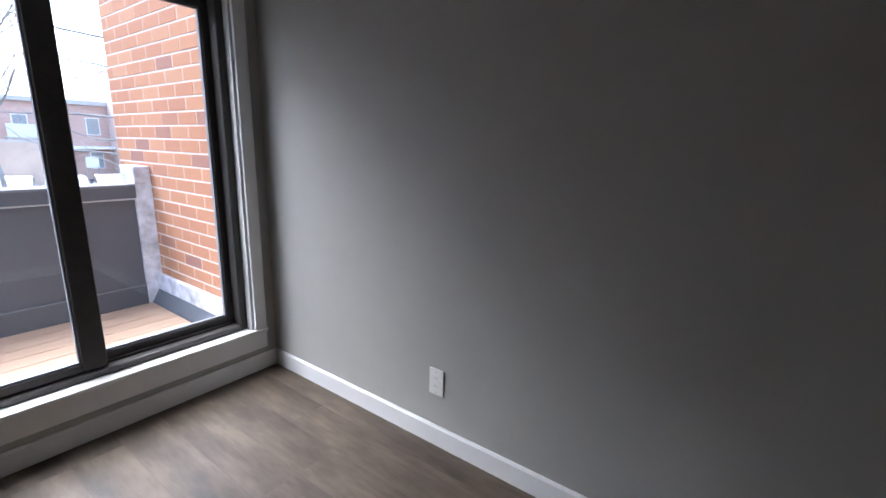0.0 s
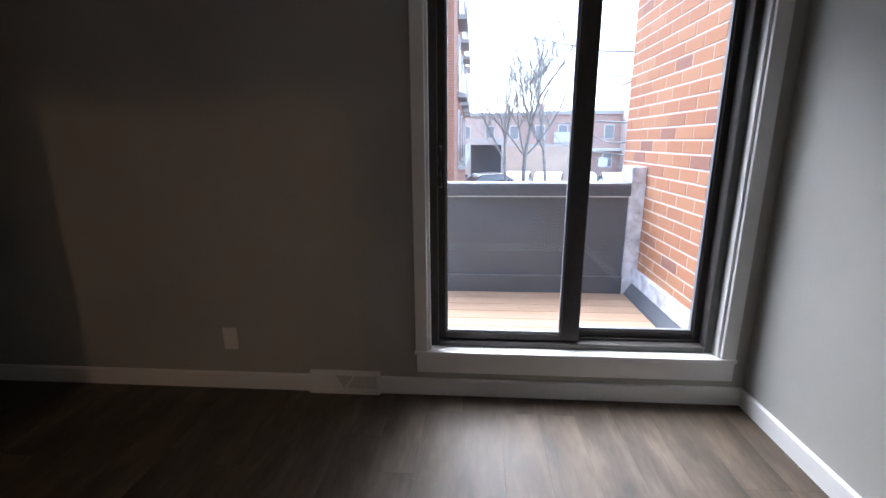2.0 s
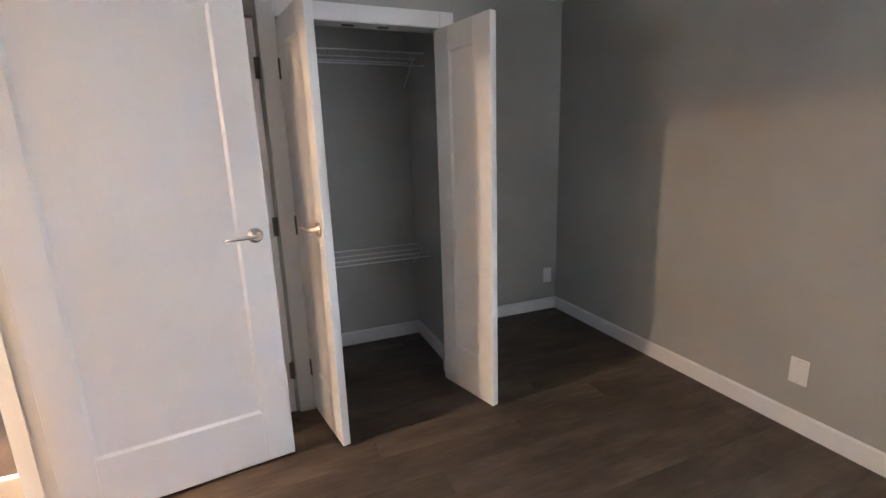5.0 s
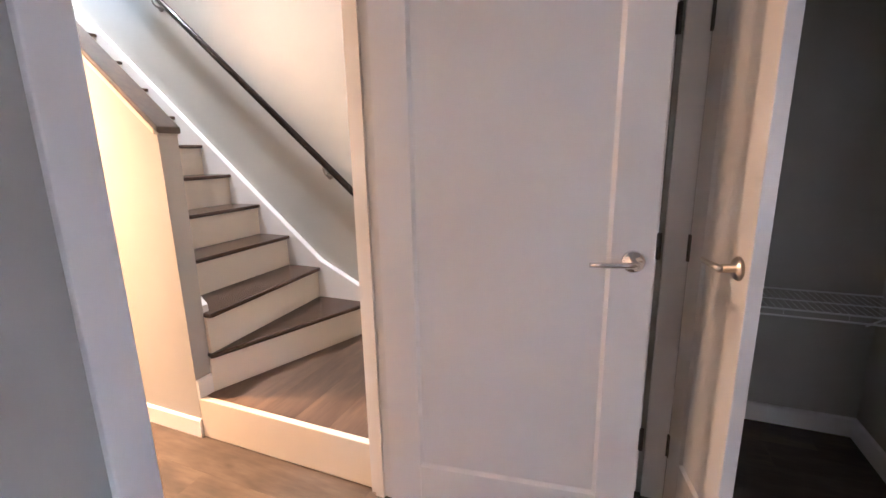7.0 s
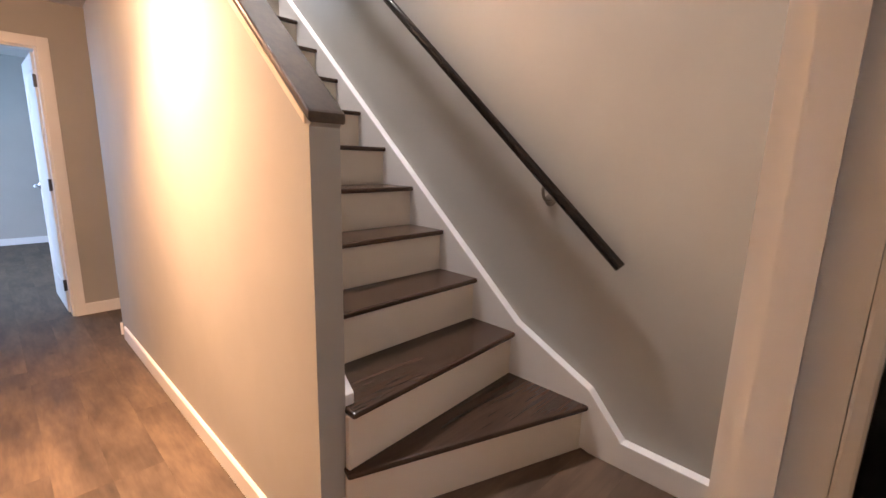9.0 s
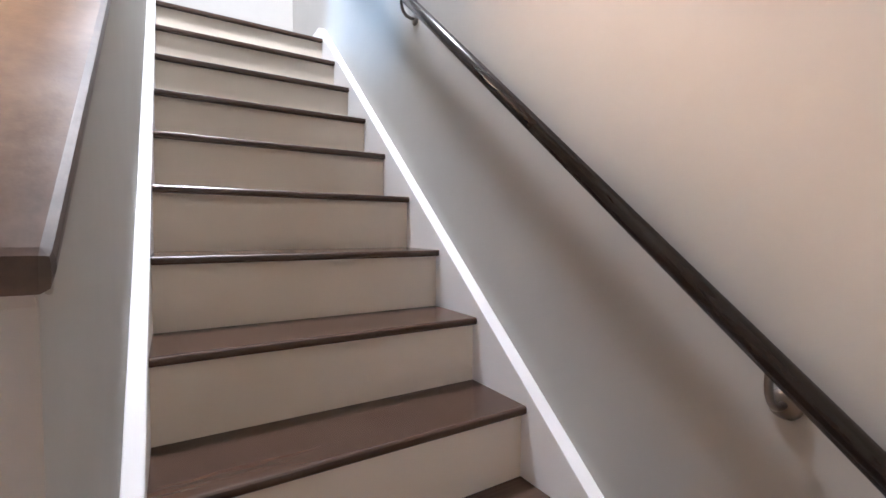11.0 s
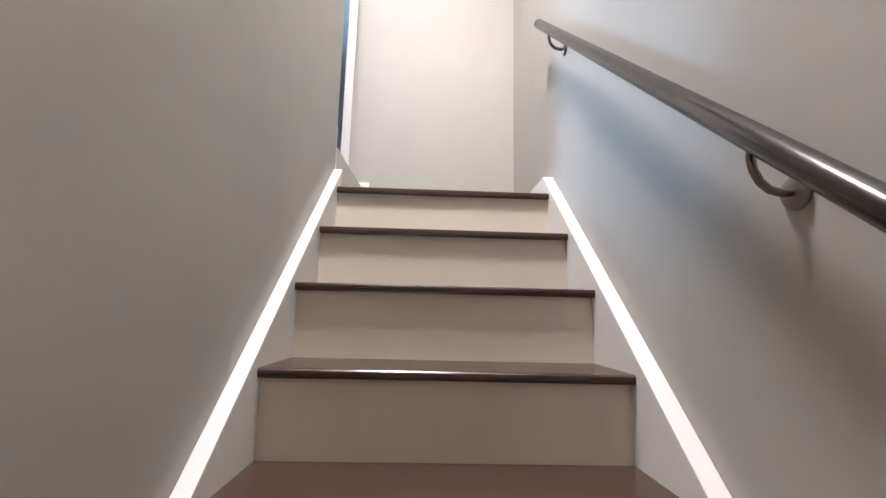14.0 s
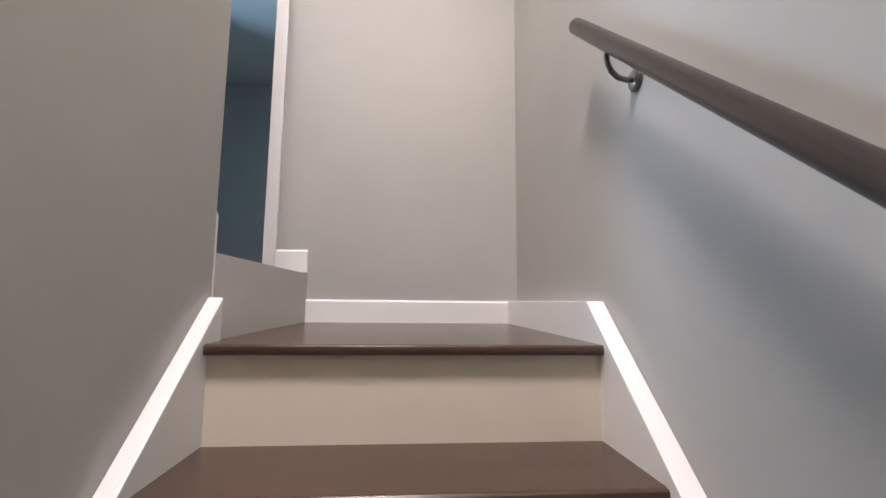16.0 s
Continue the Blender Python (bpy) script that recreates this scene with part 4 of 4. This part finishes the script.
def tree(x, y, h, seed, spread=0.5, girth=0.0085):
    """A bare winter tree: a tapered trunk, limbs and many fine twigs."""
    rnd = random.Random(seed)
    t = thing("tree", "bare winter tree with fine grey twigs", "tree", (x, y, GZ), "bare trees")
    trunk, limbs, twigs = bmesh.new(), bmesh.new(), bmesh.new()

    def grow(p, d, length, r, level):
        pts = [p]
        steps = 4
        for _ in range(steps):
            d = (d + Vector((rnd.uniform(-1, 1), rnd.uniform(-1, 1), rnd.uniform(-0.3, 0.6))) * 0.16).normalized()
            pts.append(pts[-1] + d * (length / steps))
        bm = trunk if level == 0 else limbs if level < 3 else twigs
        tube(bm, pts, r, 7 if level == 0 else 5 if level < 3 else 3, r * (0.45 if level < 3 else 0.3))
        if level >= 4:
            return
        kids = (9, 7, 5, 5)[level]
        for i in range(kids):
            f = rnd.uniform(0.3, 1.0) if level else 0.45 + 0.55 * i / (kids - 1)
            q = pts[min(steps, int(f * steps + 0.5))]
            a = rnd.uniform(0, 2 * math.pi)
            up = rnd.uniform(0.2, 1.0)
            nd = (d * 0.5 + Vector((math.cos(a) * spread * 1.7, math.sin(a) * spread * 1.7, up * 0.6))).normalized()
            grow(q, nd, length * rnd.uniform(0.45, 0.66), max(0.0035, r * rnd.uniform(0.36, 0.48)), level + 1)

    grow(Vector((0, 0, 0)), Vector((rnd.uniform(-0.1, 0.1), 0, 1)), h * 0.48, h * girth, 0)
    part("trunk", trunk, BARK, t)
    part("limbs", limbs, BARK, t)
    part("crown", twigs, BARK, t, "fine bare twigs")


tree(1.1, 20.0, 11.5, 3, 0.30, 0.0105)
tree(0.25, 20.6, 10.0, 12, 0.26, 0.009)
tree(2.9, 25.0, 12.5, 21, 0.30, 0.009)
tree(9.5, 21.0, 10.5, 5, 0.55)
tree(14.5, 23.0, 11.0, 7, 0.55)


def side_tree(x, y):
    """A bare tree behind the brick wall whose long limbs reach out over the yard."""
    rnd = random.Random(31)
    t = thing("tree", "bare tree with long dark limbs beyond the brick wall", "tree", (x, y, GZ), "bare trees")
    bm = bmesh.new()
    tube(bm, [(0, 0, 0), (0.05, 0.02, 2.0), (-0.02, 0.0, 4.0), (0.06, 0.05, 6.2)], 0.13, 9, 0.05)
    part("trunk", smooth(bm), BARK, t)
    twigs = bmesh.new()
    for z, reach, rise, dy in ((3.3, 2.6, 0.25, 0.0), (3.6, 2.2, 0.15, 0.7), (4.1, 3.3, -0.1, 0.2), (5.1, 3.5, 0.3, -0.2), (2.9, 1.8, 0.45, 0.4), (4.6, 2.5, 0.5, 0.9)):
        pts = [Vector((0, 0, z))]
        for i in range(1, 8):
            f = i / 7
            pts.append(Vector((-reach * f, dy * f + rnd.uniform(-0.05, 0.05), z + rise * f - 0.25 * math.sin(f * 2.6) + rnd.uniform(-0.04, 0.04))))
        bm = bmesh.new()
        tube(bm, pts, 0.030, 6, 0.006)
        part("limb", smooth(bm), BARK, t)
        for p in pts[2:]:
            for _ in range(2):
                d = Vector((rnd.uniform(-0.5, 0.1), rnd.uniform(-0.2, 0.2), rnd.uniform(-0.15, 0.35)))
                tube(twigs, [p, p + d * 0.5 + Vector((0, 0, 0.02)), p + d], 0.006, 4, 0.002)
    part("crown", twigs, BARK, t, "fine bare twigs")


side_tree(2.9, 6.6)


def car(x, y, turn, paint_mat, label):
    c = thing("car", label, "car", (x, y, GZ), "parked cars", turn)
    prof = [(-2.1, 0.35), (-2.15, 0.75), (-1.35, 0.92), (-0.75, 1.38), (0.75, 1.42), (1.55, 0.98), (2.1, 0.88), (2.15, 0.4)]
    part("body", prism(prof, 1, -0.86, 0.86, 0.08), paint_mat, c)
    part("windscreen", prism([(-1.25, 0.95), (-0.74, 1.33), (0.72, 1.36), (1.4, 1.0)], 1, -0.87, 0.87), DARKGLASS, c, "dark car windows")
    for wx in (-1.3, 1.3):
        for wy in (-0.80, 0.80):
            bm = bmesh.new()
            lathe(bm, [(0.25, -0.1), (0.32, -0.08), (0.32, 0.08), (0.25, 0.1)], (wx, wy, 0.32), (0, 1, 0), 18)
            w = part("wheel", bm, TYRE, c)
            bm = bmesh.new()
            lathe(bm, [(0.2, -0.11), (0.2, 0.11)], (wx, wy, 0.32), (0, 1, 0), 14)
            part("rim", bm, CHROME, w)


WHITECAR = plain("white_car_paint", (0.75, 0.76, 0.78), 0.25, 0.04)
DARKCAR = plain("dark_car_paint", (0.03, 0.035, 0.05), 0.25, 0.1)
GREYCAR = plain("grey_car_paint", (0.42, 0.44, 0.47), 0.25, 0.1)
car(-0.4, 28.0, 20, DARKCAR, "dark blue car parked in the yard")
for x, y, turn, m, text in ((1.6, 29.0, 78, WHITECAR, "white"), (3.7, 28.6, 76, WHITECAR, "white"), (5.8, 28.2, 80, GREYCAR, "silver"), (7.9, 27.8, 78, WHITECAR, "white"), (10.0, 27.4, 80, WHITECAR, "white"), (12.2, 27.0, 80, DARKCAR, "dark blue"), (14.4, 26.6, 79, WHITECAR, "white")):
    car(x, y, turn, m, text + " car parked beside the yard wall")

# ---- pieces: deck boards, bricks, floor planks ----
cache = {}


def piece_mesh(name, sx, sy, sz, mat, b):
    key = (name, round(sx, 4), round(sy, 4), round(sz, 4))
    if key not in cache:
        bm = bmesh.new()
        x, y, z = sx / 2, sy / 2, sz
        lo = [bm.verts.new((u, v, 0)) for u, v in ((-x, -y), (x, -y), (x, y), (-x, y))]
        mid = [bm.verts.new((u, v, z - b)) for u, v in ((-x, -y), (x, -y), (x, y), (-x, y))]
        hi = [bm.verts.new((u, v, z)) for u, v in ((-x + b, -y + b), (x - b, -y + b), (x - b, y - b), (-x + b, y - b))]
        for a, c in ((lo, mid), (mid, hi)):
            for i in range(4):
                j = (i + 1) % 4
                bm.faces.new((a[i], a[j], c[j], c[i]))
        bm.faces.new(hi)
        cache[key] = mesh_of(name, bm, mat)
    return cache[key]


def piece(name, me, m, parent):
    ob = new(name, me)
    ob.parent = parent
    ob.matrix_world = m
    return ob


bw = (DY1 - 0.022 - DY0) / 9
for i in range(9):
    me = piece_mesh("deck_board", -0.065 - DX0, bw - 0.006, 0.03, DECKWOOD, 0.003)
    piece("deck_board", me, Matrix.Translation(((DX0 - 0.065) / 2, DY0 + bw * (i + 0.5), -0.008)), balcony)

wall_b = bpy.data.objects["wall_balcony_brick"]
rnd = random.Random(4)
BL, BHT, JT = 0.238, 0.0785, 0.0095
face_turn = Matrix.Rotation(radians(-90), 4, "Y")
row = 0
z = -0.04
while z < 3.0:
    part("joint_course", box(0.0172, 0.0185, 0.243, 2.109, z, z + BHT), HEADJOINT, wall_b)
    y = 0.25 - (BL + 0.012) * (0.5 if row % 2 else 0.0)
    while y < 2.11:
        a, b = max(y, 0.245), min(y + BL, 2.11)
        if b - a > 0.04:
            me = piece_mesh("brick", BHT, round(b - a, 3), 0.02, BRICK, 0.003)
            piece("brick", me, Matrix.Translation((0.0355 + rnd.uniform(-0.001, 0.001), (a + b) / 2, z + BHT / 2)) @ face_turn, wall_b)
        y += BL + 0.012
    z += BHT + JT
    row += 1

rnd = random.Random(9)
PW = 0.178


def lay_planks(x0, x1, y0, y1, parent):
    x = x0
    while x < x1 - 0.005:
        w = min(PW, x1 - x)
        y = y0 - rnd.choice((0.0, 0.3, 0.55, 0.8, 1.0))
        while y < y1:
            a, b = max(y, y0), min(y + 1.22, y1)
            if b - a > 0.02:
                me = piece_mesh("plank", round(w - 0.0002, 4), round(b - a - 0.0002, 4), 0.006, PLANK, 0.0002)
                piece("plank", me, Matrix.Translation((x + w / 2, (a + b) / 2, -0.006)), parent)
            y += 1.22
        x += PW


lay_planks(XW, 0.0, YS - 0.05, 0.0, floor)
lay_planks(HX0, HX1, HEND - 3.9, YS - 0.05, floor)
lay_planks(-4.328, HX0, HEND, -6.73, floor)
stair_floor = setting("platform_floor", many([(SX0, HX0 - 0.031, YR2 - 0.01, YS - 0.1, R - 0.02, R - 0.006)]), PLANKSUB, "dark plank floor of the stair platform", "floor")
PLATWOOD = wood("dark_platform_plank", (0.060, 0.037, 0.024), (0.135, 0.086, 0.056), 0.4, 0, True, 0.07, 8.0, 0.02, 0.13, 0.5, 0.3)
y = YR2 - 0.01
while y < YS - 0.1:
    w = min(PW, YS - 0.1 - y)
    me = piece_mesh("platform_plank", HX0 - 0.031 - SX0, round(w - 0.0004, 4), 0.006, PLATWOOD, 0.0004)
    piece("platform_plank", me, Matrix.Translation(((SX0 + HX0 - 0.031) / 2, y + w / 2, R - 0.006)), stair_floor)
    y += PW
